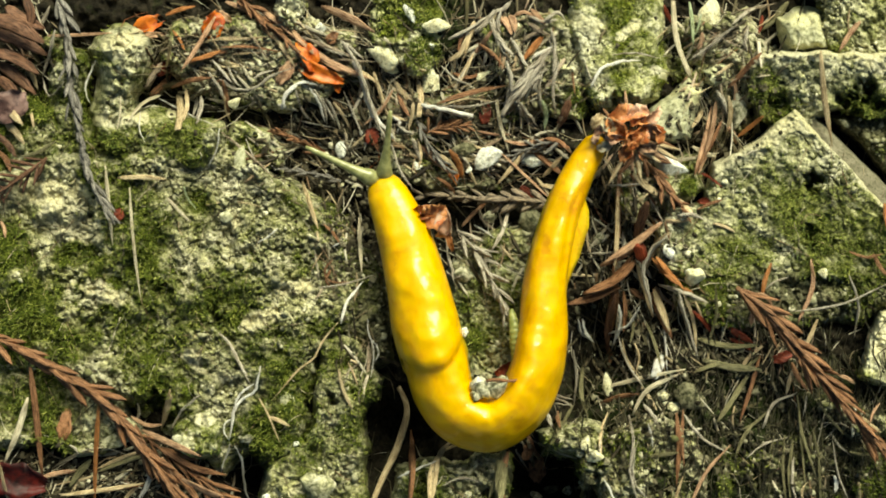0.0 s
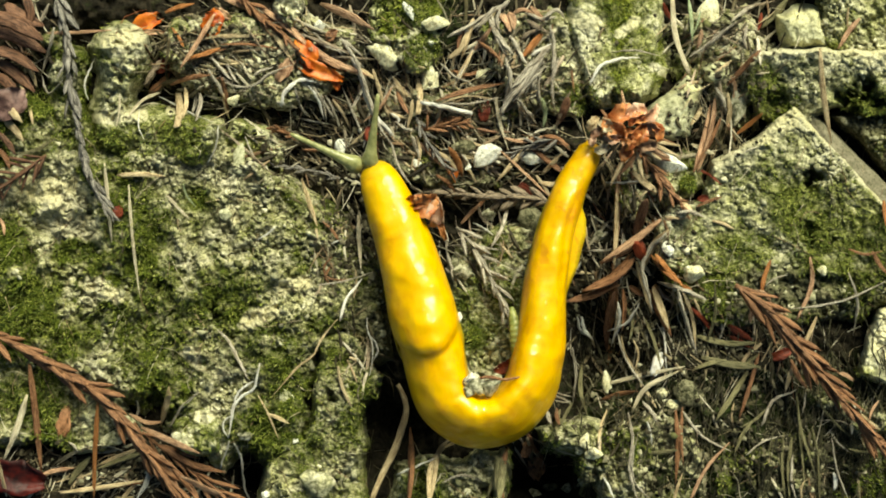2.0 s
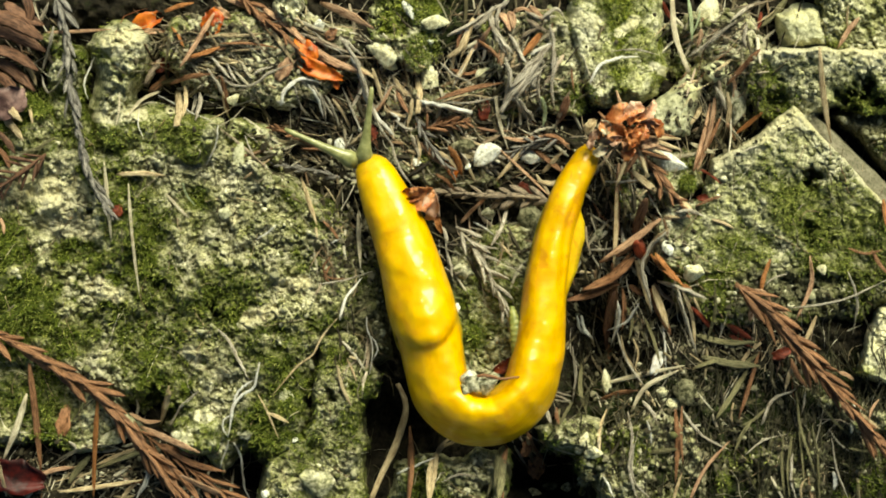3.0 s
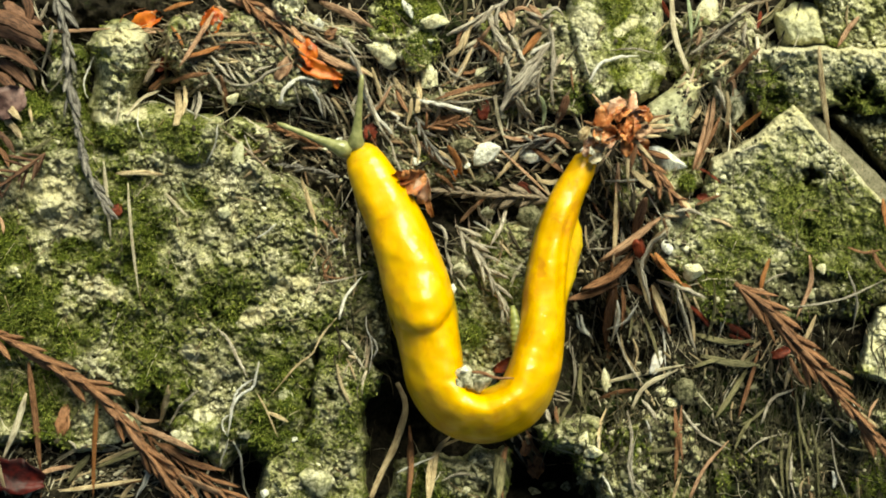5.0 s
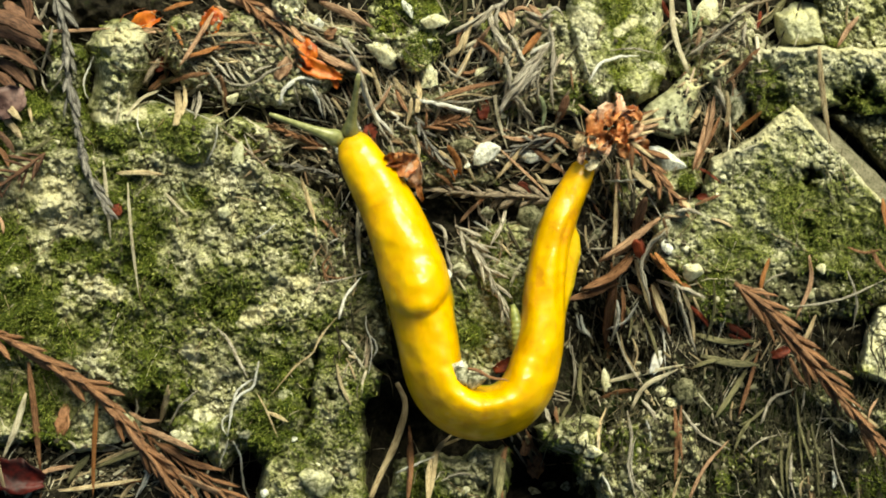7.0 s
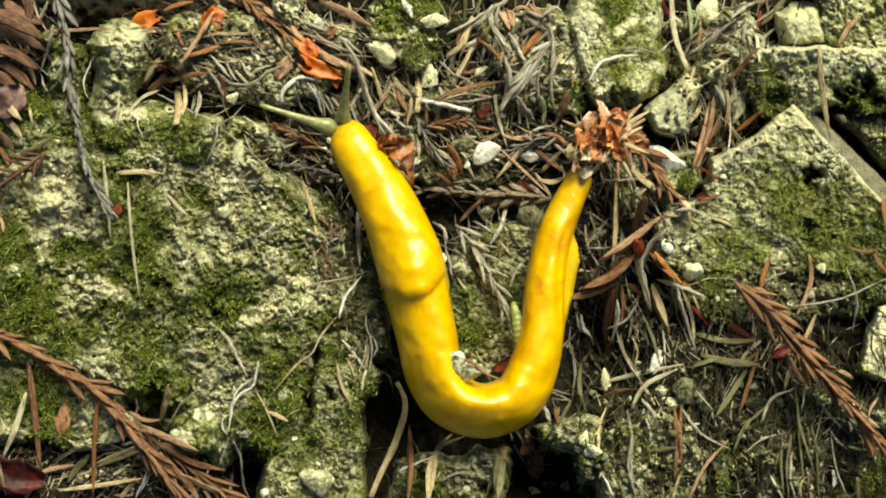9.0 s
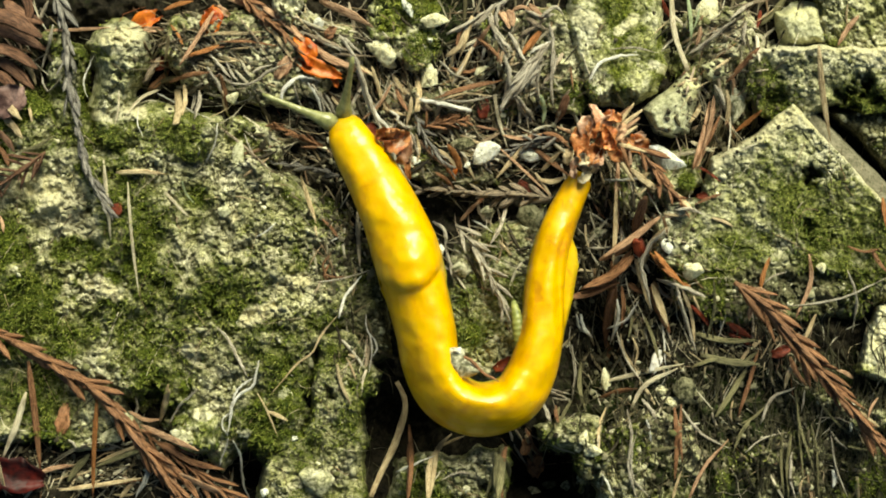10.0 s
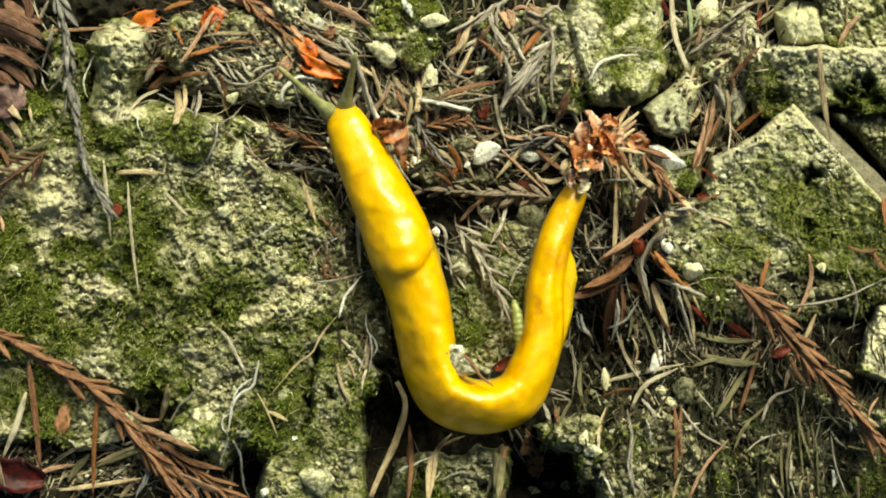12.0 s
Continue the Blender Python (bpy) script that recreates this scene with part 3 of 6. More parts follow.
rock([(1010, 780), (1080, 745), (1180, 715), (1270, 760), (1290, 1000), (1040, 1000), (1060, 850)], -0.0046, "crumbled limestone with moss and roots", MAT_ROCK, seed=59, moss=0.30, edge=34, relief=0.0030, ragged=18, pits=0.0022)
rock([(1250, 780), (1420, 735), (1560, 775), (1720, 720), (1720, 1000), (1240, 1000)], -0.0058, "dark earthy limestone under rootlets", MAT_EARTH_SHADE, seed=109, moss=0.46, edge=34, relief=0.0028, ragged=16)
rock([(1420, 690), (1480, 680), (1560, 700), (1720, 690), (1720, 780), (1500, 780), (1430, 740)], -0.0034, "dull mossy limestone below the shoot", MAT_ROCK, seed=67, moss=0.42, edge=26, relief=0.0024, ragged=12)
rock([(690, 822), (740, 800), (800, 796), (850, 786), (900, 800), (896, 850), (890, 1000), (680, 1000)], -0.0040, "mossy stone below the cavity", MAT_ROCK, seed=61, moss=0.42, edge=24, ragged=12, relief=0.0024, dents=((745, 840, 16, 0.006), (860, 870, 14, 0.007)))
rock([(940, 752), (1000, 738), (1060, 745), (1085, 800), (1050, 850), (1028, 870), (1014, 806), (960, 796)], -0.0034, "crumbled mossy limestone beside the hollow", MAT_ROCK, seed=113, moss=0.34, edge=22, ragged=12, relief=0.0024)
rock([(-150, 570), (120, 625), (220, 670), (270, 770), (180, 812), (60, 790), (-150, 790)], -0.0030, "dark mossy stone below the slab", MAT_ROCK, seed=73, moss=0.42, edge=26, relief=0.0022, ragged=10)
rock([(400, 190), (470, 215), (520, 250), (500, 310), (440, 290), (390, 250)], -0.0030, "mossy shoulder of limestone", MAT_ROCK_PALE, seed=79, moss=0.25, edge=24)
rock([(1160, 470), (1290, 455), (1480, 450), (1640, 440), (1640, 520), (1560, 560), (1450, 580), (1300, 585), (1190, 560)], -0.0026, "dark mossy foot of the angular block", MAT_EARTH_SHADE, seed=83, moss=0.4, edge=26, ragged=10)
rock([(1430, -60), (1720, -60), (1720, 110), (1470, 108), (1440, 50)], 0.0, "grey limestone among the twigs", MAT_ROCK_GREY, seed=89, moss=0.15, edge=26, ragged=10)

rock([(300, 30), (420, 10), (560, 15), (640, 40), (650, 130), (560, 190), (440, 185), (320, 165), (285, 90)], -0.0046, "half-buried limestone under the twigs", MAT_ROCK, seed=95, moss=0.15, edge=30, ragged=16)
rock([(640, 130), (760, 140), (860, 120), (930, 180), (900, 330), (780, 340), (690, 330), (650, 240)], -0.0056, "earthy limestone under the litter", MAT_EARTH_SHADE, seed=97, moss=0.12, edge=30, ragged=16)
rock([(830, 10), (1040, -10), (1045, 150), (1040, 225), (900, 200), (840, 120)], -0.0026, "half-buried limestone beside the block", MAT_ROCK, seed=99, moss=0.20, edge=30, ragged=14)
rock([(1100, 240), (1200, 262), (1262, 240), (1250, 330), (1190, 370), (1110, 400), (1060, 330)], -0.0022, "pale limestone lump under the needles", MAT_ROCK_GREY, seed=101, moss=0.15, edge=28, ragged=10)
rock([(1150, 20), (1320, 0), (1370, 80), (1320, 230), (1255, 250), (1230, 160), (1150, 120)], -0.0030, "half-buried grey limestone between the blocks", MAT_ROCK, seed=103, moss=0.15, edge=28, ragged=12)


# ---- moss: short tufts on the damp parts of the stones ----
def build_moss(count):
    rng = np.random.default_rng(5)
    verts, faces = [], []
    gx, gy, gz, gm, gb, ge = (np.concatenate([s[k] for s in ROCK_SURFACES]) for k in range(6))
    chance = np.clip(gm - 0.24, 0, 1) ** 1.2
    pick = rng.choice(len(gx), count, p=chance / chance.sum())
    for k in pick:
        if gz[k] < -0.014:
            continue
        base = place(gx[k] + rng.normal(0, 2), gy[k] + rng.normal(0, 2), gz[k] - 0.0003)
        a, tilt = rng.uniform(0, 2 * math.pi), rng.uniform(0.3, 1.25)
        ln, wd = rng.uniform(0.0005, 0.0020), rng.uniform(0.00005, 0.00012)
        out = Vector((math.cos(a) * math.sin(tilt), math.sin(a) * math.sin(tilt), math.cos(tilt)))
        side = Vector((-math.sin(a), math.cos(a), 0)) * wd
        n = len(verts)
        midp = base + out * ln * 0.55 + Vector((0, 0, wd * 0.8))
        verts += [base - side * 0.5, base + side * 0.5, midp + side, midp - side, base + out * ln]
        faces += [(n, n + 1, n + 2, n + 3), (n + 3, n + 2, n + 4)]
    # small cushions
    for cx, cy, rad, n, up in ((1215, 322, 15, 700, 0.0018), (1130, 800, 22, 500, 0.0004), (745, 88, 34, 900, 0.0005), (66, 182, 30, 600, 0.0005), (740, 10, 30, 500, 0.0004), (870, 45, 20, 250, 0.0003), (1030, 170, 30, 400, 0.0004)):
        for k in range(n):
            a, q = rng.uniform(0, 2 * math.pi), math.sqrt(rng.uniform(0, 1))
            x, y = cx + rad * q * math.cos(a), cy + rad * q * math.sin(a)
            base = place(x, y, float(height(x, y)) + up * (1 - q * q))
            tilt, ln, wd = rng.uniform(0.3, 1.2), rng.uniform(0.0005, 0.0014), rng.uniform(0.00007, 0.00014)
            a = rng.uniform(0, 2 * math.pi)
            out = Vector((math.cos(a) * math.sin(tilt), math.sin(a) * math.sin(tilt), math.cos(tilt)))
            side = Vector((-math.sin(a), math.cos(a), 0)) * wd
            m = len(verts)
            midp = base + out * ln * 0.55 + Vector((0, 0, wd * 0.8))
            verts += [base - side * 0.5, base + side * 0.5, midp + side, midp - side, base + out * ln]
            faces += [(m, m + 1, m + 2, m + 3), (m + 3, m + 2, m + 4)]
    tagged(mesh_object("moss", verts, faces, MAT_MOSS, smooth_shade=False), "short green moss tufts on damp limestone", "moss", kind="stuff")


build_moss(75000)


def build_crust(count):
    """Grains of weathered crust that sit half sunk in the faces of the stones."""
    rng = np.random.default_rng(83)
    bm = bmesh.new()
    bmesh.ops.create_icosphere(bm, subdivisions=1, radius=1)
    ball = np.array([v.co[:] for v in bm.verts])
    sides = np.array([[v.index for v in f.verts] for f in bm.faces])
    bm.free()
    gx, gy, gz, gm, gb, ge = (np.concatenate([s[k] for s in ROCK_SURFACES]) for k in range(6))
    chance = (1 - gb) * (gz > -0.006) * ge * (gm < 0.5) * np.clip(0.35 + fbm(gx, gy, 36, 3, 401, 0.7), 0, 1) * (gx > -40) * (gx < 1610) * (gy > -40) * (gy < 920)
    pick = rng.choice(len(gx), count, p=chance / chance.sum())
    verts, faces = [], []
    for i, k in enumerate(pick):
        rad = U * min(7.0, 1.6 + rng.exponential(1.5))
        shape = ball * rng.uniform(0.55, 1.35, (len(ball), 1)) * np.array((rng.uniform(0.8, 1.5), rng.uniform(0.8, 1.5), rng.uniform(0.16, 0.40))) * rad
        a = rng.uniform(0, 2 * math.pi)
        turn = np.array(((math.cos(a), -math.sin(a), 0), (math.sin(a), math.cos(a), 0), (0, 0, 1)))
        verts.append(shape @ turn.T + np.array(place(gx[k], gy[k], gz[k] - rad * 0.05)))
        faces.append(sides + i * len(ball))
    ob = mesh_object("stone_crust", np.concatenate(verts).tolist(), np.concatenate(faces).tolist(), MAT_CRUST)
    tagged(ob, "weathered grains of limestone crust and lichen", "stone crust", kind="stuff")


build_crust(5000)


# ---- litter ----
def lie(knots, rad, count, lift=0.0, sink=0.08):
    """Points of a stiff strand that rests on whatever lies below its course."""
    p = curve_points(knots, count)
    h = height(p[:, 0], p[:, 1])
    s = np.linspace(0, 1, count)
    fit = np.polyfit(s, h, 1)
    line = np.polyval(fit, s)
    line = line + (np.max(h - line)) * (1 - sink)
    z = 0.8 * line + 0.2 * np.maximum(h, line - 0.004) + rad * 0.8 + lift
    r, c = cell_of(p[:, 0], p[:, 1])
    HGT[r, c] = np.maximum(HGT[r, c], z + rad * 0.5)
    return [place(x, y, float(zz)) for (x, y), zz in zip(p, z)]


# place, reach, number, lean in degrees of the strands
LITTER_ZONES = ((365, 90, 105, 75, 300, 10), (680, 190, 130, 110, 400, 50), (880, 120, 110, 120, 400, 120), (860, 260, 130, 70, 220, 20), (860, 420, 110, 110, 120, 60), (1110, 330, 90, 100, 190, 75),
                (1100, 480, 90, 120, 210, 80), (1090, 620, 100, 110, 80, 85), (1230, 590, 110, 90, 90, 70), (1360, 640, 150, 90, 60, 110), (1290, 740, 200, 70, 15, 100), (1420, 820, 160, 80, 30, 85),
                (1280, 60, 90, 60, 140, 140), (1270, 210, 60, 60, 100, 100), (520, 250, 100, 60, 130, 20), (590, 400, 40, 70, 60, 80), (40, 60, 60, 90, 100, 40), (160, 840, 190, 50, 170, 160), (330, 850, 90, 30, 40, 30),
                (960, 800, 90, 40, 15, 80), (760, 840, 90, 40, 15, 90), (560, 60, 80, 40, 90, 35), (640, 620, 50, 60, 40, 70), (1500, 800, 80, 80, 40, 80))


def build_litter():
    rng = np.random.default_rng(11)
    verts, faces, grain = [], [], []
    for cx, cy, rx, ry, n, lean in LITTER_ZONES:
        lean = radians(lean)
        for k in range(int(n * 0.78)):
            x, y = cx + rx * rng.normal(0, 0.58), cy + ry * rng.normal(0, 0.58)
            ln, w = rng.uniform(22, 85), rng.choice((1.6, 1.8, 2.2, 2.8, 3.6, 5.0, 7.5)) * rng.uniform(0.8, 1.2)
            a = lean + rng.normal(0, 0.62)
            ln = ln * (1.35 if w < 3 else 0.9)
            dx, dy, bend = math.cos(a) * ln / 2, math.sin(a) * ln / 2, rng.normal(0, 0.11 if w < 3 else 0.05) * ln
            knots = [(x - dx, y - dy), (x - dy / ln * bend * 2, y + dx / ln * bend * 2), (x + dx, y + dy)]
            if -60 < x < 1630 and -60 < y < 940:
                pts = lie(knots, w * U * 0.5, 5, 0, 0.6)
                v, f = tube(pts, [w * U * q for q in (0.3, 0.5, 0.5, 0.45, 0.2)], 0.75 if w < 3 else 0.4, 5, rng.uniform(-0.8, 0.8))
                grain += tube_grain(pts, 5, rng.uniform(0, 90))
                faces += [tuple(i + len(verts) for i in q) for q in f]
                verts += v
    tagged(mesh_object("needle_litter", verts, faces, MAT_LITTER, grain=grain), "tangle of small dead needles and root threads", "litter", kind="stuff")


build_litter()


def build_threads(count):
    """Hair-thin roots and moss stalks over the stones."""
    rng = np.random.default_rng(29)
    verts, faces, grain = [], [], []
    for k in range(count):
        x, y = ((rng.uniform(-20, 620), rng.uniform(200, 870)), (rng.uniform(1020, 1580), rng.uniform(560, 890)), (rng.uniform(1180, 1580), rng.uniform(240, 880)), (rng.uniform(-20, 680), rng.uniform(300, 890)))[k % 4]
        ln, a = rng.uniform(35, 130), rng.uniform(0, math.pi) if k % 3 else rng.normal(1.6, 0.4)
        dx, dy, b1, b2 = math.cos(a) * ln / 2, math.sin(a) * ln / 2, rng.normal(0, 0.16), rng.normal(0, 0.16)
        knots = [(x - dx, y - dy), (x - dx * 0.3 - dy * b1, y - dy * 0.3 + dx * b1), (x + dx * 0.35 - dy * b2, y + dy * 0.35 + dx * b2), (x + dx, y + dy)]
        p = curve_points(knots, 12)
        w = rng.uniform(0.5, 1.1) * U
        pts = [place(q[0], q[1], float(height(q[0], q[1])) + w * 0.9) for q in p]
        v, f = tube(pts, [w * q for q in np.linspace(1.0, 0.5, 12)], 0.9, 4)
        faces += [tuple(i + len(verts) for i in q) for q in f]
        verts += v
        grain += tube_grain(pts, 4, rng.uniform(0, 90))
    tagged(mesh_object("root_threads", verts, faces, MAT_LITTER, grain=grain), "hair-thin dry root threads on the limestone", "roots", kind="stuff")


build_threads(420)


def build_rootlets(count):
    """A mat of thin olive rootlets that hang down over the crumbled limestone."""
    rng = np.random.default_rng(57)
    verts, faces, grain = [], [], []
    for k in range(count):
        x, y = ((rng.uniform(1230, 1590), rng.uniform(580, 890)), (rng.uniform(1330, 1560), rng.uniform(680, 890)), (rng.uniform(1020, 1260), rng.uniform(560, 890)))[k % 3]
        ln, a = rng.uniform(50, 150), rng.normal(1.62, 0.42)
        dx, dy, b1, b2 = math.cos(a) * ln / 2, math.sin(a) * ln / 2, rng.normal(0, 0.12), rng.normal(0, 0.12)
        knots = [(x - dx, y - dy), (x - dx * 0.3 - dy * b1, y - dy * 0.3 + dx * b1), (x + dx * 0.35 - dy * b2, y + dy * 0.35 + dx * b2), (x + dx, y + dy)]
        w = rng.uniform(0.6, 1.6) * U
        pts = lie(knots, w, 9, 0, 0.5)
        v, f = tube(pts, [w * q for q in np.linspace(1.0, 0.4, 9)], 0.9, 5)
        faces += [tuple(i + len(verts) for i in q) for q in f]
        verts += v
        grain += tube_grain(pts, 5, rng.uniform(0, 90))
    tagged(mesh_object("rootlets", verts, faces, MAT_ROOTLET, grain=grain), "mat of thin olive-brown rootlets over crumbled limestone", "roots", kind="stuff")


build_rootlets(480)


def build_crumbs(count):
    """Crumbs of soil and grit between the litter."""
    rng = np.random.default_rng(41)
    bm = bmesh.new()
    bmesh.ops.create_icosphere(bm, subdivisions=1, radius=1)
    ball = [v.co.copy() for v in bm.verts]
    sides = [tuple(v.index for v in f.verts) for f in bm.faces]
    bm.free()
    zones = ((1150, 760, 160, 80), (1380, 780, 170, 90), (1080, 600, 90, 100), (1280, 600, 120, 80), (880, 200, 150, 120), (650, 160, 120, 110), (560, 280, 80, 60), (380, 100, 110, 70), (1100, 380, 90, 90), (180, 830, 170, 40), (620, 420, 50, 90), (1280, 170, 70, 80))
    verts, faces = [], []
    for k in range(count):
        cx, cy, rx, ry = zones[k % len(zones)]
        x, y = cx + rx * rng.normal(0, 0.6), cy + ry * rng.normal(0, 0.6)
        rad = U * rng.choice((1.4, 2.0, 2.8, 4.0, 6.0)) * rng.uniform(0.8, 1.2)
        c = place(x, y, float(height(x, y)) + rad * 0.2)
        stretch = Vector((rng.uniform(0.7, 1.3), rng.uniform(0.7, 1.3), rng.uniform(0.5, 0.9))) * rad
        n = len(verts)
        verts += [c + Vector((q.x * stretch.x, q.y * stretch.y, q.z * stretch.z)) * rng.uniform(0.5, 1.3) for q in ball]
        faces += [tuple(i + n for i in f) for f in sides]
    tagged(mesh_object("soil_crumbs", verts, faces, MAT_CRUMB, smooth_shade=False), "dark soil crumbs and pale grit", "soil", kind="stuff")


build_crumbs(5200)


def pebble_verts(rx, ry, rz, seed, rough=0.22):
    bm = bmesh.new()
    bmesh.ops.create_icosphere(bm, subdivisions=3, radius=1)
    for v in bm.verts:
        n = noise.noise(v.co * 1.3 + Vector((seed * 3.1, 0, 0))) * rough * 1.6 + noise.noise(v.co * 3.7 + Vector((0, seed * 1.7, 0))) * rough * 0.5
        c = v.co * (1 + n)
        # flattened faces, as broken stone has
        for q in range(8):
            d = Vector((math.sin(seed * 2.3 + q * 2.1), math.cos(seed * 1.1 + q * 1.7), math.sin(q * 2.9 + seed))).normalized()
            over = c.dot(d) - 0.60
            if over > 0:
                c -= d * over * 0.9
        v.co = Vector((c.x * rx, c.y * ry, c.z * rz))
    return bm


def pebble(px, py, rx, ry, mat, turn=0, label="small pale limestone pebble among the litter", tall=0.7, lift=0.0, seed=None, green=-1.7):
    seed = seed if seed is not None else (px * 7 + py * 3) % 97
    rz = min(rx, ry) * tall * U
    z = float(np.median(height([px - rx * 0.5, px, px + rx * 0.5], [py, py, py]))) + rz * 0.45 + lift
    bm = pebble_verts(rx * U, ry * U, rz, seed, 0.32)
    me = bpy.data.meshes.new("pebble")
    bm.to_mesh(me)
    bm.free()
    me.materials.append(mat)
    me.polygons.foreach_set("use_smooth", [True] * len(me.polygons))
    add_attribute(me, "moss", np.full(len(me.vertices), green))
    ob = tagged(new("pebble", me), label, "pebble", "pebbles")
    ob.matrix_world = Matrix.Translation(place(px, py, z)) @ pose(0, 0, 0, 0, 0, -turn)
    r, c = cell_of(*np.meshgrid(np.arange(px - rx * 0.6, px + rx * 0.6, 2), np.arange(py - ry * 0.6, py + ry * 0.6, 2)))
    HGT[r, c] = np.maximum(HGT[r, c], z + rz * 0.6)
    return ob


NEEDLE_LABEL = {
    "tan": "dry straw-coloured needle lying on the ground", "pale": "bleached pale needle lying on the stones", "brown": "dead brown conifer needle in the litter",
    "umber": "dark brown dead conifer leaf in the litter", "red": "dark reddish-brown dead needle in the litter", "grey": "weathered grey twig in the litter", "dark": "dark rotting twig in the litter", "olive": "olive-brown dead needle in the litter",
    "rust": "orange-brown dead needle on the litter", "green": "pale green needle standing out of the litter", "pink": "pinkish-brown dead needle on the litter", "root": "thin bleached root lying on the stone"}


def needle(mat, width, *knots, lift=0.0008, flat=0.36, blunt=False, name=None):
    """One needle or thread through plan places."""
    xy = list(zip(knots[0::2], knots[1::2]))
    count = 9 if len(xy) < 4 else 16
    wr = width * U * (0.42 if mat in ("grey", "dark") else 0.48)
    prof = [0.75 + 0.25 * math.sin(math.pi * k / (count - 1)) for k in range(count)] if blunt else \
        [min(1.0, 0.35 + 3.2 * k / (count - 1), 0.18 + 2.6 * (1 - k / (count - 1))) for k in range(count)]
    wob = random.Random(int(xy[0][0] * 13 + xy[0][1]))
    prof = [q * wob.uniform(0.88, 1.1) for q in prof]
    if mat in ("grey", "dark", "root"):
        flat = 0.8
        xy = [xy[0]] + [(x + wob.uniform(-1.5, 1.5), y + wob.uniform(-1.5, 1.5)) for x, y in xy[1:-1]] + [xy[-1]]
        prof = [q * wob.uniform(0.85, 1.15) for q in prof]
    pts = lie(xy, wr * flat, count, lift)
    if mat in ("grey", "dark", "root"):
        pts = [pts[0]] + [q + Vector((wob.uniform(-1, 1), wob.uniform(-1, 1), wob.uniform(-0.5, 0.5))) * wr * 0.32 for q in pts[1:-1]] + [pts[-1]]
        ribs = [wob.uniform(0.72, 1.05) for q in range(8)]
    else:
        ribs = (1.0, 0.95, 0.35, 0.95, 1.0, 0.8, 0.7, 0.8)
    v, f = tube(pts, [wr * q for q in prof], flat, 8, wob.uniform(-0.5, 0.5), ribs)
    kind = name or ("root" if mat == "root" else "twig" if mat in ("grey", "dark") else "needle")
    return tagged(mesh_object(kind, v, f, MATS[mat], grain=tube_grain(pts, 8)), NEEDLE_LABEL[mat], kind, {"root": "roots", "twig": "loose twigs"}.get(kind, "fallen needles"))


# ---- loose needles, twigs and roots, one by one ----
# beside the pale block
needle("grey", 9, 85, 2, 76, 22, 65, 42)
needle("grey", 9, 94, 44, 84, 80, 72, 126)
needle("pink", 7, 80, 54, 130, 53, 195, 49)
needle("root", 4, 166, 98, 158, 120, 149, 140, 150, 160, 156, 174)
needle("pale", 8, 284, 158, 252, 172, 222, 206)
needle("pale", 4, 210, 160, 209, 195, 203, 222)
needle("root", 3, 245, 188, 244, 220, 253, 242)
needle("rust", 9, 290, 18, 315, 8, 342, 2)
needle("rust", 6, 302, 44, 315, 62, 325, 84)
needle("pink", 10, 378, 20, 345, 75, 316, 118)
needle("tan", 9, 299, 62, 296, 85, 291, 110)
needle("dark", 5, 270, 84, 330, 66)
needle("tan", 6, 330, 72, 370, 62, 425, 55)
needle("brown", 8, 322, 105, 360, 92, 398, 82)
needle("grey", 11, 366, 118, 385, 150, 402, 182)
needle("brown", 9, 300, 146, 330, 134, 372, 128)
needle("tan", 16, 314, 158, 316, 190, 311, 220, blunt=True)
needle("tan", 9, 326, 150, 328, 176, 322, 205)
needle("dark", 15, 284, 102, 268, 122, 252, 146)
needle("root", 4, 276, 164, 310, 182, 335, 196, 375, 212)
needle("root", 4, 385, 218, 380, 250, 364, 290)
needle("grey", 5, 72, 128, 85, 162, 110, 135)
needle("olive", 7, 96, 240, 60, 262, 28, 268)
# at the frond of brown leaves
needle("red", 20, -10, 22, 30, 30, 62, 52)
needle("umber", 28, 8, 2, 34, 24, 76, 42, lift=0.003)
needle("umber", 30, -18, 22, 24, 36, 74, 66, lift=0.004)
needle("umber", 26, -20, 48, 26, 60, 80, 88, lift=0.005)
needle("umber", 24, -20, 82, 20, 92, 66, 122, lift=0.004)
needle("umber", 22, -14, 100, 22, 122, 60, 158, lift=0.003)
needle("umber", 20, -16, 126, 8, 140, 34, 172, lift=0.004)
needle("umber", 20, 40, -14, 52, 16, 50, 44, lift=0.003)
needle("tan", 11, 36, 104, 52, 122, 64, 150, lift=0.003)
needle("tan", 14, 8, 178, 22, 196, 38, 212, lift=0.002)
needle("tan", 15, 4, 206, 22, 222, 40, 246, lift=0.002)
needle("umber", 14, -10, 228, 10, 246, 26, 270, lift=0.002)
needle("brown", 10, -8, 256, 8, 274, 16, 296)
needle("pink", 8, -4, 380, 4, 395, 6, 412)
# fallen needles on the slab
needle("pale", 10, 183, 284, 188, 340, 196, 425)
needle("pale", 6, 226, 322, 228, 360, 234, 430, 246, 522)
needle("pale", 7, 292, 340, 312, 362, 335, 385)
needle("tan", 10, 205, 306, 250, 304, 292, 308)
needle("green", 4, 322, 320, 328, 340, 345, 362)
needle("root", 3.5, 488, 395, 470, 412, 450, 422)
# upper middle
needle("brown", 15, 418, -8, 455, 22, 505, 62, blunt=True)
needle("pink", 15, 462, 10, 510, 45, 560, 92, 600, 115, blunt=True)
needle("tan", 13, 555, 88, 595, 108, 645, 132)
needle("pink", 12, 395, -6, 440, 10, 470, 28)
needle("dark", 5, 420, 28, 450, 65, 476, 102)
needle("tan", 6, 388, 62, 430, 60, 470, 56)
needle("brown", 5, 388, 74, 440, 74, 492, 82)
needle("grey", 8, 530, 56, 565, 72, 605, 92)
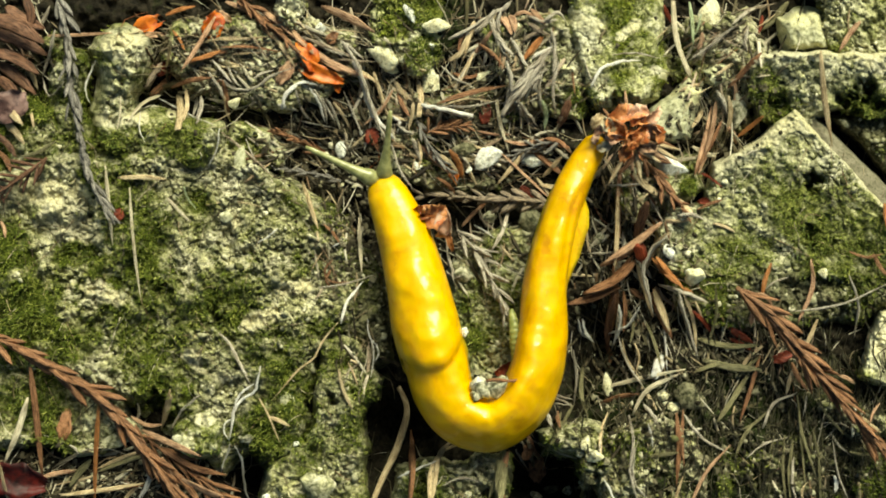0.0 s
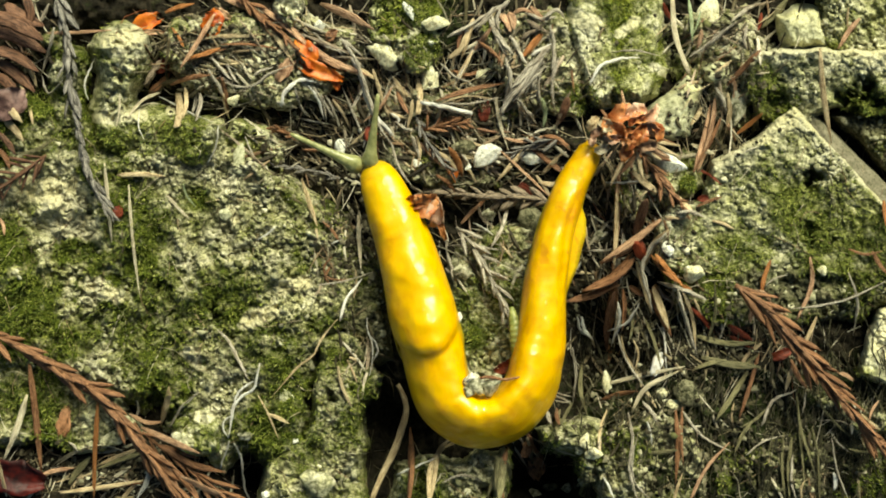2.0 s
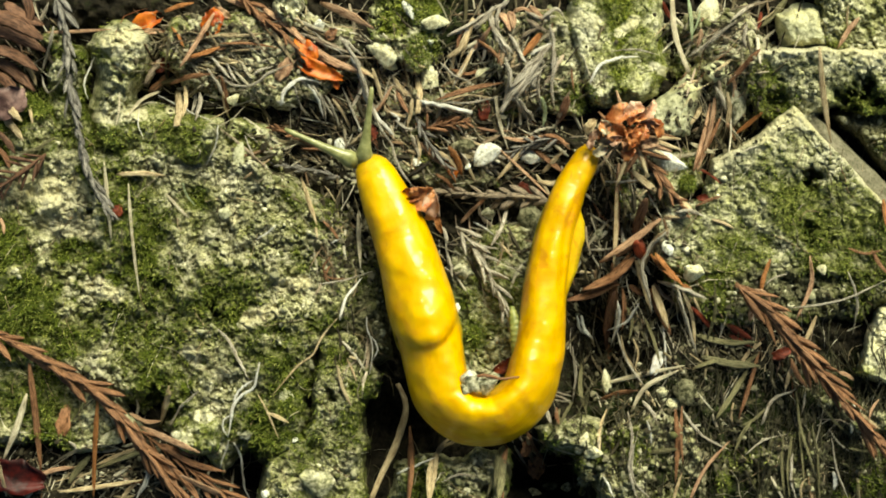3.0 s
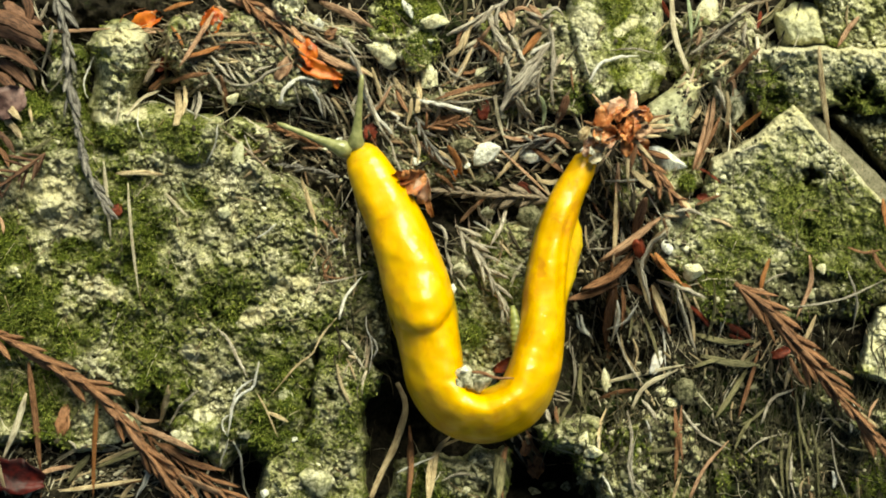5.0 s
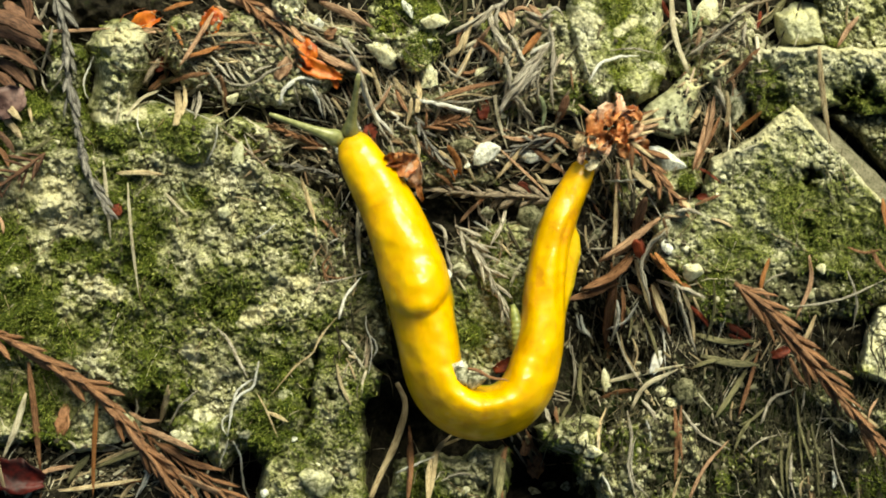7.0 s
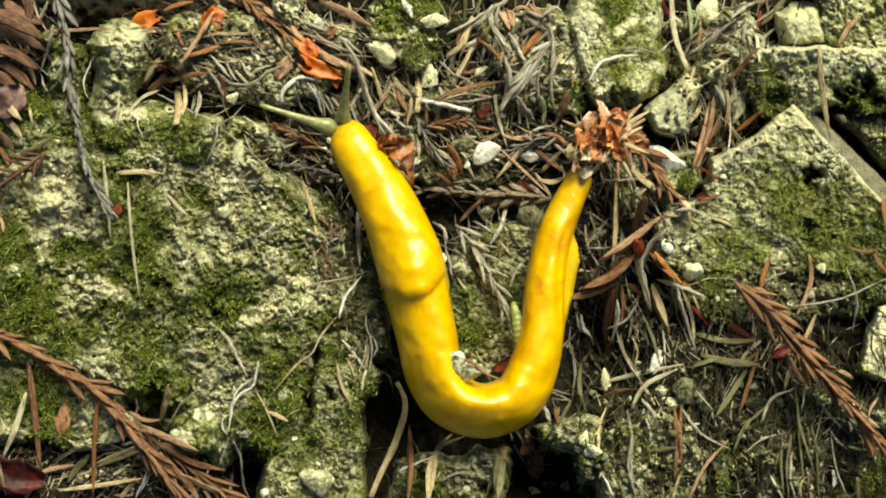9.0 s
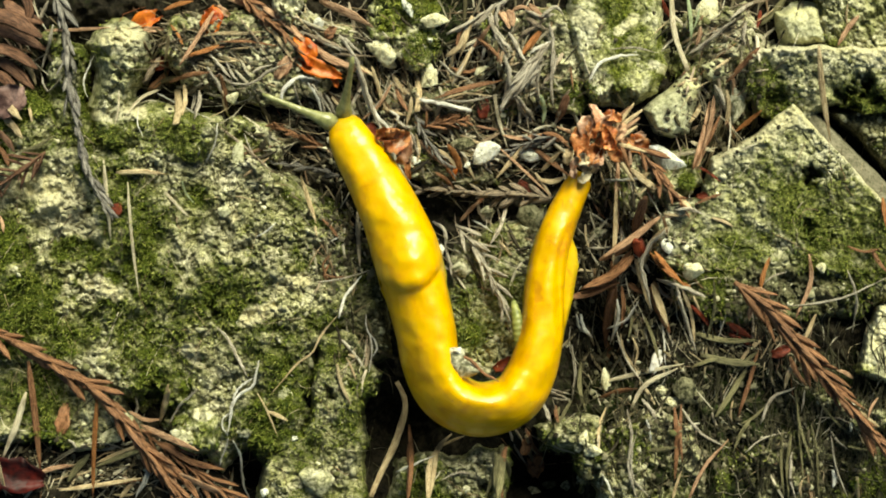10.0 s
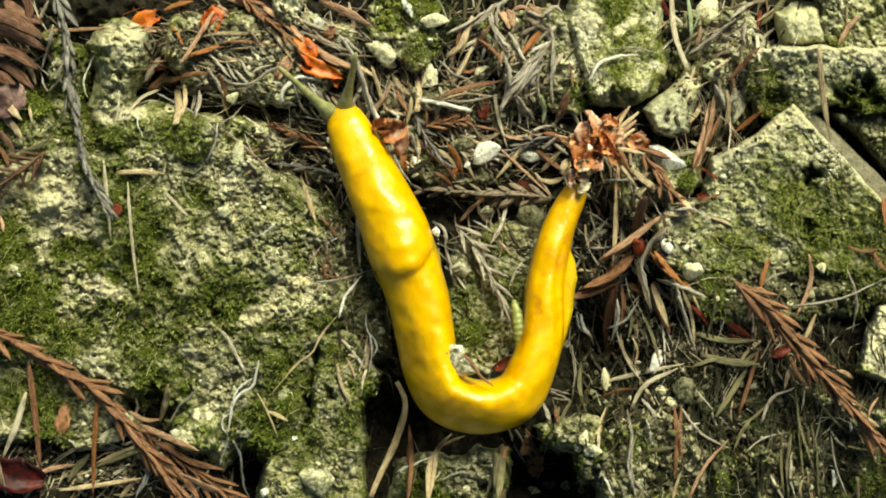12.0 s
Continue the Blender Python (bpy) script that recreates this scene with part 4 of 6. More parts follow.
needle("grey", 6, 560, 96, 600, 99, 660, 100)
needle("root", 13, 622, 98, 640, 138, 655, 180, 672, 212, 692, 236, blunt=True)
needle("tan", 8, 658, 118, 668, 150, 680, 190)
needle("grey", 9, 694, 146, 670, 182, 642, 212)
needle("tan", 14, 736, 136, 741, 160, 738, 198, blunt=True)
needle("tan", 9, 728, 172, 726, 195, 719, 222)
needle("grey", 7, 392, 140, 420, 150, 448, 146, 478, 126, 515, 110)
needle("root", 8, 494, 184, 502, 158, 522, 140, 566, 141)
needle("root", 6, 544, 146, 562, 172, 572, 208)
needle("grey", 5, 520, 150, 530, 178, 542, 202)
needle("grey", 6, 566, 162, 580, 188, 590, 208)
needle("grey", 6, 604, 150, 618, 180, 640, 236)
needle("dark", 7, 388, 224, 436, 266, 484, 306)
needle("grey", 4, 432, 236, 440, 254, 452, 280)
needle("pink", 16, 565, 2, 610, 20, 660, 48)
needle("tan", 10, 532, 312, 545, 352, 560, 396)
needle("brown", 6, 570, 388, 585, 402, 600, 424)
needle("pale", 9, 632, 376, 634, 420, 637, 472)
needle("root", 7, 600, 564, 612, 525, 640, 488)
needle("grey", 5, 560, 500, 600, 494, 662, 476)
needle("brown", 6, 582, 468, 574, 488, 585, 500)
needle("root", 4, 584, 428, 592, 424, 600, 420)
needle("grey", 7, 690, 246, 705, 290, 730, 330)
needle("dark", 8, 738, 250, 760, 275, 788, 292)
needle("tan", 6, 735, 236, 742, 262, 738, 290)
needle("tan", 8, 765, 262, 785, 272, 812, 300)
# upper right of the middle
needle("tan", 9, 838, 30, 826, 65, 814, 102)
needle("grey", 9, 872, 8, 846, 40, 790, 62)
needle("grey", 10, 842, 68, 822, 110, 800, 152)
needle("grey", 10, 864, 28, 878, 66, 898, 98)
needle("grey", 13, 893, 98, 902, 148, 884, 205)
needle("grey", 14, 972, 76, 925, 128, 888, 178)
needle("grey", 9, 962, 106, 930, 122, 905, 145)
needle("rust", 10, 954, 55, 938, 76, 918, 104)
needle("pink", 16, 884, 20, 896, 34, 902, 52)
needle("pink", 12, 936, 6, 948, 18, 962, 34)
needle("grey", 9, 958, 30, 985, 14, 998, 30)
needle("brown", 8, 786, 166, 830, 154, 885, 142)
needle("tan", 5, 780, 178, 820, 166, 872, 170)
needle("pale", 7, 873, 138, 880, 200, 898, 262)
needle("root", 8, 775, 184, 800, 190, 832, 196)
needle("green", 9, 956, 168, 963, 190, 960, 222)
needle("dark", 11, 1008, 158, 996, 186, 982, 222)
needle("grey", 8, 910, 172, 924, 194, 944, 218)
needle("brown", 7, 822, 46, 812, 62, 808, 88)
needle("brown", 6, 838, 66, 862, 84, 884, 104)
needle("tan", 10, 934, 252, 908, 282, 876, 318)
needle("pink", 6, 884, 262, 925, 300, 978, 350)
needle("brown", 10, 938, 258, 965, 278, 1008, 312)
needle("brown", 10, 918, 246, 955, 242, 1006, 252)
needle("pink", 8, 890, 240, 925, 246, 960, 236)
needle("tan", 8, 950, 318, 975, 322, 1000, 312)
needle("brown", 7, 770, 305, 792, 320, 806, 345)
needle("rust", 6, 785, 280, 796, 300, 806, 322)
needle("root", 7, 1042, 146, 1058, 116, 1088, 101, 1130, 97)
needle("grey", 5, 1080, 88, 1120, 84, 1165, 94)
needle("brown", 4, 1010, 118, 1012, 140, 1015, 160)
# upper right
needle("pale", 12, 1188, -8, 1194, 60, 1218, 126, blunt=True)
needle("red", 9, 1172, 0, 1180, 20, 1192, 36)
needle("green", 8, 1217, -6, 1222, 32, 1224, 70)
needle("green", 4, 1238, 16, 1234, 34, 1226, 56)
needle("pink", 9, 1240, 48, 1238, 64, 1232, 82)
needle("grey", 9, 1302, 34, 1262, 64, 1214, 100)
needle("grey", 10, 1345, 0, 1318, 14, 1290, 36)
needle("dark", 8, 1300, 10, 1330, 6, 1370, -4)
needle("olive", 14, 1392, -6, 1370, 22, 1345, 46)
needle("red", 8, 1346, 18, 1344, 34, 1340, 50)
needle("pink", 10, 1520, 28, 1504, 46, 1482, 82)
needle("tan", 4, 1500, 8, 1498, 30, 1500, 55)
needle("tan", 11, 1449, 80, 1456, 165, 1470, 250, lift=0.001)
needle("brown", 10, 1344, 84, 1318, 112, 1284, 148)
needle("grey", 9, 1322, 40, 1316, 60, 1318, 84)
needle("pink", 10, 1256, 180, 1248, 225, 1226, 296)
needle("brown", 7, 1274, 205, 1262, 232, 1250, 262)
needle("rust", 9, 1348, 196, 1325, 215, 1298, 236)
needle("pale", 8, 1166, 276, 1215, 272, 1270, 261)
needle("tan", 10, 1240, 186, 1232, 202, 1220, 218)
needle("pink", 8, 1250, 262, 1240, 280, 1232, 300)
needle("pink", 11, 1285, 215, 1295, 230, 1300, 246)
# brown fan of needles by the tail
needle("pink", 13, 1094, 286, 1092, 350, 1086, 468, lift=0.001)
needle("brown", 11, 1085, 500, 1078, 530, 1068, 584)
needle("brown", 10, 1060, 462, 1108, 440, 1168, 368, lift=0.002)
needle("brown", 15, 1030, 511, 1080, 488, 1118, 442, lift=0.002)
needle("brown", 9, 998, 530, 1050, 520, 1092, 500, lift=0.002)
needle("olive", 14, 1142, 348, 1134, 385, 1120, 422, lift=0.001)
needle("red", 19, 1122, 412, 1132, 430, 1142, 455, lift=0.003, blunt=True)
needle("tan", 11, 1182, 402, 1155, 428, 1138, 474, lift=0.002)
needle("rust", 11, 1158, 445, 1182, 475, 1210, 505, lift=0.001)
needle("tan", 12, 1124, 458, 1140, 505, 1152, 552, lift=0.001)
needle("brown", 16, 1150, 508, 1166, 545, 1186, 590, lift=0.001)
needle("grey", 7, 1038, 440, 1075, 440, 1120, 436)
needle("grey", 10, 1162, 494, 1200, 505, 1246, 522)
needle("tan", 13, 1116, 298, 1140, 320, 1172, 342)
needle("brown", 11, 1144, 288, 1170, 310, 1194, 334)
needle("tan", 14, 1188, 338, 1208, 356, 1226, 372)
needle("red", 7, 1236, 296, 1255, 306, 1275, 322)
needle("brown", 6, 1275, 344, 1252, 352, 1230, 362)
needle("grey", 9, 1196, 372, 1220, 370, 1244, 380)
needle("root", 6, 1074, 582, 1108, 568, 1130, 532)
needle("root", 8, 1020, 556, 1026, 578, 1046, 592)
needle("grey", 6, 1088, 575, 1105, 630, 1142, 684)
needle("olive", 6, 1250, 600, 1264, 550, 1263, 490)
needle("grey", 11, 1198, 508, 1208, 545, 1218, 590)
needle("tan", 9, 1206, 508, 1222, 550, 1230, 612)
needle("red", 9, 1222, 540, 1244, 562, 1264, 585)
needle("grey", 9, 1100, 400, 1098, 430, 1092, 452)
needle("olive", 8, 1108, 540, 1118, 565, 1112, 600)
needle("brown", 9, 1100, 505, 1104, 540, 1100, 580)
# lower right
needle("pale", 9, 1062, 678, 1130, 661, 1210, 644, lift=0.001)
needle("pale", 9, 1116, 726, 1136, 688, 1200, 652, lift=0.001)
needle("grey", 5, 1058, 800, 1062, 755, 1072, 720)
needle("grey", 12, 1136, 706, 1150, 722, 1162, 742)
needle("grey", 4, 970, 686, 990, 692, 1016, 700)
needle("grey", 4, 965, 694, 985, 700, 1000, 702)
needle("brown", 9, 1060, 705, 1090, 694, 1128, 688)
needle("olive", 15, 1240, 628, 1285, 640, 1345, 645)
needle("olive", 11, 1322, 652, 1292, 700, 1262, 744)
needle("brown", 9, 1342, 620, 1325, 680, 1306, 738)
needle("tan", 6, 1189, 888, 1198, 856, 1206, 834)
needle("pink", 7, 1216, 890, 1248, 825, 1290, 778)
needle("grey", 8, 1206, 722, 1240, 768, 1292, 794)
needle("grey", 5, 1318, 802, 1350, 776, 1398, 764)
needle("grey", 9, 1346, 750, 1364, 708, 1408, 685)
needle("olive", 5, 1440, 698, 1480, 748, 1542, 792)
needle("olive", 5, 1500, 790, 1530, 796, 1572, 790)
needle("grey", 6, 1398, 542, 1480, 530, 1576, 488, lift=0.002)
needle("pink", 9, 1432, 450, 1436, 490, 1408, 564, lift=0.001)
needle("tan", 8, 1444, 556, 1430, 588, 1416, 616)
needle("rust", 9, 1362, 456, 1350, 490, 1345, 524)
needle("grey", 5, 1392, 482, 1368, 488, 1350, 505)
needle("grey", 7, 1500, 478, 1514, 520, 1508, 590)
needle("red", 9, 1286, 588, 1308, 600, 1330, 612)
needle("pink", 10, 1336, 538, 1328, 552, 1326, 568)
needle("pink", 6, 1554, 704, 1542, 722, 1536, 742)
needle("grey", 4, 1150, 880, 1124, 850, 1120, 800, 1128, 760)
needle("root", 5, 1066, 840, 1076, 856, 1086, 880)
needle("olive", 5, 1410, 700, 1414, 745, 1430, 800, 1440, 830)
needle("grey", 5, 1470, 770, 1480, 830, 1500, 880)
needle("root", 9, 1474, 832, 1478, 846, 1474, 864)
needle("brown", 8, 1542, 440, 1556, 465, 1572, 484)
needle("brown", 6, 1500, 436, 1530, 446, 1560, 440)
needle("rust", 9, 1562, 350, 1566, 380, 1572, 410)
# lower left
needle("pale", 12, 46, 694, 28, 755, 4, 812)
needle("brown", 13, 50, 640, 60, 720, 72, 836)
needle("rust", 12, 172, 700, 166, 800, 164, 888, lift=0.002)
needle("tan", 10, 298, 680, 290, 715, 282, 754)
needle("tan", 8, 250, 788, 210, 802, 166, 822)
needle("olive", 12, 158, 804, 140, 826, 118, 852)
needle("tan", 7, 60, 846, 100, 828, 136, 822)
needle("rust", 6, 112, 866, 180, 860, 252, 850)
needle("root", 5, 268, 812, 260, 845, 246, 874)
needle("tan", 9, 212, 884, 225, 866, 244, 848)
needle("pale", 7, 2, 820, 4, 845, 10, 876)
needle("grey", 7, 240, 704, 244, 720, 240, 736)
needle("grey", 6, 120, 778, 128, 784, 136, 794)
# lower middle: roots on the slab, sticks in the cavity
needle("root", 6, 458, 638, 453, 662, 446, 684, 424, 700, 413, 716, 408, 745, 402, 772)
needle("root", 5, 447, 670, 430, 680, 416, 696, 411, 718)
needle("root", 4, 409, 730, 394, 742, 392, 753, 402, 770)
needle("root", 6, 412, 780, 424, 805, 428, 835, 432, 862, 446, 892)
needle("root", 4, 404, 775, 400, 795, 392, 814, 389, 828)
needle("grey", 8, 384, 580, 405, 602, 421, 632, 440, 670)
needle("tan", 4, 596, 560, 575, 585, 562, 605, 556, 620, 525, 645, 505, 668, 478, 700)
needle("tan", 3.5, 455, 695, 470, 722, 480, 745, 492, 774)
needle("brown", 4, 586, 450, 571, 470, 577, 486, 602, 491, 634, 486)
needle("root", 3, 648, 556, 650, 580, 658, 602, 656, 640, 652, 662)
needle("tan", 8, 474, 728, 490, 735, 510, 745)
needle("root", 4, 656, 592, 668, 612, 660, 634)
needle("tan", 14, 702, 676, 716, 706, 704, 772, 672, 842, 656, 880, lift=0.004, blunt=True)
needle("brown", 10, 724, 752, 728, 820, 722, 888, lift=0.003)
needle("tan", 11, 788, 778, 764, 815, 756, 888, lift=0.003)
needle("brown", 13, 896, 790, 884, 835, 890, 888, lift=0.002)
needle("pink", 7, 930, 758, 940, 782, 952, 800, lift=0.002)
needle("grey", 8, 960, 714, 970, 730, 978, 748)
needle("olive", 5, 952, 800, 965, 780, 980, 755)
needle("olive", 9, 1028, 640, 1026, 690, 1038, 730)
needle("grey", 9, 1012, 610, 1018, 660, 1012, 712)
needle("olive", 8, 990, 720, 984, 740, 984, 766)
# small spray between the body's two arms
needle("grey", 8, 880, 438, 840, 432, 790, 430)
needle("dark", 9, 870, 398, 850, 380, 846, 360)
needle("grey", 7, 786, 470, 800, 482, 815, 478)
needle("brown", 8, 826, 378, 845, 360, 860, 346)

# more of the tangle
needle("brown", 9, 700, 158, 710, 178, 722, 198)
needle("root", 10, 742, 176, 785, 186, 834, 197, blunt=True)
needle("brown", 8, 734, 216, 755, 224, 778, 226)
needle("brown", 8, 768, 218, 790, 206, 816, 204)
needle("tan", 7, 780, 226, 796, 226, 814, 220)
needle("brown", 8, 786, 210, 800, 218, 816, 230)
needle("grey", 11, 726, 236, 734, 256, 742, 276)
needle("pink", 11, 742, 248, 766, 272, 794, 300)
needle("rust", 13, 792, 256, 806, 276, 816, 308)
needle("dark", 13, 920, 66, 940, 52, 966, 36)
needle("pink", 9, 814, 392, 830, 374, 848, 356)
needle("grey", 10, 868, 432, 888, 392, 900, 346)
needle("root", 4, 836, 390, 852, 398, 872, 412)
needle("tan", 10, 952, 318, 978, 322, 1002, 312)
needle("tan", 9, 958, 304, 975, 286, 992, 268)
needle("red", 16, 918, 322, 936, 334, 955, 338, blunt=True)
needle("grey", 10, 788, 438, 796, 462, 800, 490)
needle("grey", 9, 766, 392, 784, 404, 790, 440)
needle("brown", 9, 1070, 600, 1078, 620, 1074, 642)
needle("brown", 11, 1082, 462, 1088, 520, 1072, 600, lift=0.001)
needle("root", 7, 1092, 530, 1096, 560, 1080, 610)
needle("tan", 5, 1098, 590, 1104, 620, 1128, 658)
needle("tan", 5, 1120, 598, 1128, 620, 1122, 652)
needle("olive", 7, 1140, 560, 1156, 600, 1168, 645)
needle("root", 4, 1172, 570, 1176, 610, 1178, 650)
needle("grey", 5, 1164, 500, 1172, 520, 1188, 530)
needle("brown", 12, 1112, 502, 1126, 512, 1138, 520)
needle("rust", 10, 1206, 500, 1216, 508, 1226, 516)
needle("olive", 12, 1228, 590, 1290, 604, 1340, 602)
needle("olive", 9, 1225, 650, 1250, 640, 1282, 632)
needle("red", 14, 1286, 570, 1306, 584, 1330, 598)
needle("brown", 8, 1352, 552, 1362, 580, 1372, 606, lift=0.002)
needle("pink", 8, 1330, 510, 1350, 514, 1364, 532, lift=0.002)
needle("pink", 9, 1340, 534, 1368, 538, 1394, 554, lift=0.003)
needle("brown", 10, 1398, 632, 1410, 660, 1428, 684, lift=0.002)
needle("tan", 9, 1404, 640, 1396, 660, 1388, 690, lift=0.001)
needle("olive", 6, 1360, 500, 1352, 540, 1362, 570)
needle("olive", 6, 1384, 496, 1380, 520, 1368, 545)
needle("brown", 10, 1194, 722, 1198, 780, 1194, 852)
needle("brown", 8, 1206, 716, 1204, 770, 1208, 820)
needle("olive", 11, 1146, 798, 1170, 796, 1198, 792)
needle("root", 5, 1144, 742, 1150, 760, 1152, 784)
needle("grey", 9, 1110, 725, 1118, 770, 1114, 830, 1128, 886)
needle("tan", 7, 1060, 798, 1060, 760, 1074, 718)
needle("olive", 9, 1302, 660, 1320, 640, 1342, 622)
needle("olive", 7, 1408, 690, 1412, 740, 1418, 800, 1422, 850)
needle("olive", 8, 1400, 770, 1394, 820, 1396, 880)
needle("olive", 6, 1386, 760, 1382, 810, 1388, 880)
needle("grey", 7, 1402, 800, 1400, 840, 1410, 888)
needle("olive", 5, 1436, 752, 1444, 790, 1456, 815)
needle("olive", 6, 1446, 800, 1448, 850, 1450, 886)
needle("grey", 5, 1466, 756, 1484, 780, 1502, 796)
needle("tan", 6, 1420, 850, 1416, 862, 1418, 880)
needle("grey", 6, 1424, 690, 1422, 706, 1418, 728)
needle("olive", 8, 1330, 740, 1310, 770, 1298, 800)
needle("olive", 6, 1352, 722, 1330, 742, 1308, 752)
needle("pink", 8, 1510, 670, 1496, 660, 1480, 655, lift=0.002)
needle("tan", 8, 1522, 728, 1536, 742, 1556, 756, lift=0.002)
needle("grey", 8, 960, 712, 966, 728, 974, 748)
needle("brown", 9, 984, 718, 984, 732, 988, 748)
needle("olive", 7, 990, 748, 1000, 728, 1014, 706)
needle("tan", 10, 930, 770, 942, 790, 952, 806, lift=0.003)
needle("olive", 12, 882, 805, 878, 835, 882, 888, lift=0.002)
needle("olive", 9, 892, 812, 900, 830, 902, 846, lift=0.002)
needle("tan", 10, 440, 0, 470, 38, 520, 110)
needle("grey", 6, 400, 108, 412, 132, 424, 146)
needle("grey", 6, 386, 130, 402, 142, 420, 150)
needle("grey", 5, 440, 160, 444, 170, 438, 184)
needle("brown", 9, 390, 132, 398, 164, 402, 202)
needle("tan", 6, 394, 160, 396, 180, 404, 206)
needle("grey", 7, 444, 130, 460, 120, 482, 114)
needle("grey", 8, 600, 62, 620, 80, 640, 96)
needle("grey", 7, 552, 52, 580, 74, 612, 90)
needle("tan", 8, 610, 110, 640, 120, 668, 140)
needle("rust", 10, 334, 98, 364, 90, 388, 80)
needle("dark", 12, 254, 150, 266, 130, 276, 116)
needle("brown", 14, 262, 160, 282, 144, 300, 124)
needle("grey", 10, 332, 168, 346, 156, 360, 148)
needle("grey", 9, 372, 96, 392, 118, 412, 140)
needle("grey", 9, 338, 196, 344, 176, 346, 160)
needle("grey", 14, 352, 160, 350, 182, 344, 210)

needle("grey", 9, 790, 60, 830, 40, 868, 14)
needle("grey", 11, 872, 16, 886, 8, 902, -8)
needle("tan", 10, 800, 150, 818, 118, 836, 84)
needle("grey", 9, 846, 58, 856, 84, 850, 112)
needle("pink", 10, 836, 86, 850, 70, 868, 44)
needle("grey", 10, 900, 58, 914, 84, 932, 112)
needle("grey", 11, 902, 152, 932, 130, 970, 112)
needle("grey", 9, 940, 152, 948, 128, 952, 98)
needle("grey", 8, 956, 182, 950, 150, 958, 118)
needle("root", 9, 938, 94, 955, 85, 974, 74)
needle("dark", 12, 930, 30, 948, 44, 970, 52)
needle("grey", 9, 968, 58, 978, 90, 976, 132)
needle("grey", 9, 986, 98, 976, 150, 980, 192)
needle("brown", 9, 798, 120, 828, 128, 852, 118)
needle("grey", 8, 778, 108, 800, 128, 832, 142)
needle("pink", 9, 905, 20, 924, 12, 942, 20)
needle("tan", 10, 790, 100, 812, 84, 822, 56)
needle("tan", 8, 690, 128, 706, 150, 716, 168)
needle("grey", 8, 698, 210, 712, 222, 730, 228)
needle("root", 6, 690, 196, 704, 206, 700, 226)
needle("pink", 10, 1264, 168, 1259, 212, 1244, 266)
needle("tan", 9, 1286, 160, 1290, 190, 1282, 232)
needle("grey", 11, 1266, 150, 1275, 166, 1284, 192)
needle("pale", 9, 1222, 250, 1245, 262, 1264, 268)
needle("brown", 8, 1226, 300, 1240, 270, 1262, 232)
needle("pink", 8, 1292, 130, 1300, 150, 1296, 172)
needle("tan", 8, 1030, 322, 1052, 300, 1066, 282)
needle("brown", 9, 960, 236, 985, 240, 1008, 262)
needle("tan", 9, 1108, 320, 1130, 314, 1152, 306)
needle("root", 5, 1070, 318, 1100, 320, 1128, 316)


# a grey branching twig and the sticks about it
needle("grey", 15, 884, 198, 908, 162, 936, 130, 972, 78)
needle("grey", 11, 905, 176, 928, 150, 956, 122)
needle("grey", 10, 898, 112, 900, 146, 886, 190)
needle("grey", 12, 944, 104, 930, 134, 916, 160)
needle("grey", 10, 878, 6, 866, 24, 838, 52)
needle("grey", 13, 868, 20, 872, 46, 886, 68, 908, 92)
needle("grey", 9, 884, 10, 876, 34, 884, 52)
needle("tan", 11, 836, 28, 826, 58, 816, 90)
needle("brown", 6, 842, 66, 868, 84, 890, 110)
needle("rust", 11, 958, 56, 942, 76, 926, 96)
needle("brown", 7, 770, 174, 830, 156, 892, 142)
needle("grey", 6, 768, 178, 830, 178, 886, 168)
needle("root", 9, 760, 180, 790, 186, 822, 194)
needle("grey", 12, 914, 170, 930, 192, 948, 214)
needle("umber", 18, 1004, 168, 996, 192, 984, 218)
needle("pink", 16, 898, 18, 906, 32, 908, 48)
needle("grey", 12, 930, 20, 950, 30, 984, 26)
needle("grey", 9, 972, 40, 980, 80, 974, 120)
# a pale lichened twig and roots by the slug's head
needle("grey", 11, 600, 62, 628, 102, 646, 152, 662, 198, 692, 254, lift=0.002)
needle("pink", 12, 520, 58, 580, 100, 652, 130, lift=0.002)
needle("pink", 7, 692, 150, 668, 190, 640, 212, lift=0.002)
needle("tan", 6, 662, 124, 672, 164, 686, 202)
needle("grey", 6, 552, 148, 570, 180, 576, 212)
needle("grey", 5, 520, 155, 534, 190, 550, 206)
needle("grey", 6, 574, 164, 584, 184, 592, 204)
needle("root", 8, 522, 142, 504, 156, 496, 186)
needle("dark", 10, 540, 60, 580, 76, 624, 92)
needle("dark", 7, 590, 96, 630, 98, 664, 100)
# the fan of broad needles beside the tail
needle("umber", 20, 1142, 348, 1132, 380, 1120, 416, lift=0.003)
needle("pink", 14, 1168, 384, 1122, 420, 1060, 460, lift=0.003)
needle("red", 18, 1124, 422, 1128, 440, 1136, 458, lift=0.004)
needle("brown", 18, 1122, 452, 1092, 482, 1028, 512, lift=0.003)
needle("brown", 9, 1096, 500, 1058, 512, 1004, 526, lift=0.002)
needle("umber", 15, 1086, 512, 1074, 562, 1072, 618, lift=0.002)
needle("grey", 11, 1178, 406, 1150, 436, 1136, 466, 1142, 502, 1154, 548, lift=0.003)
needle("tan", 15, 1154, 502, 1168, 540, 1182, 578, lift=0.003)
needle("tan", 10, 1090, 338, 1089, 400, 1085, 470, lift=0.003)
needle("rust", 11, 1150, 446, 1176, 476, 1202, 498, lift=0.002)
needle("root", 4, 1122, 544, 1108, 566, 1084, 578, lift=0.002)
needle("root", 8, 1028, 556, 1034, 584, 1050, 598, lift=0.002)
needle("grey", 10, 1164, 494, 1208, 508, 1250, 526, lift=0.001)
needle("grey", 10, 1200, 524, 1216, 572, 1232, 626, lift=0.002)
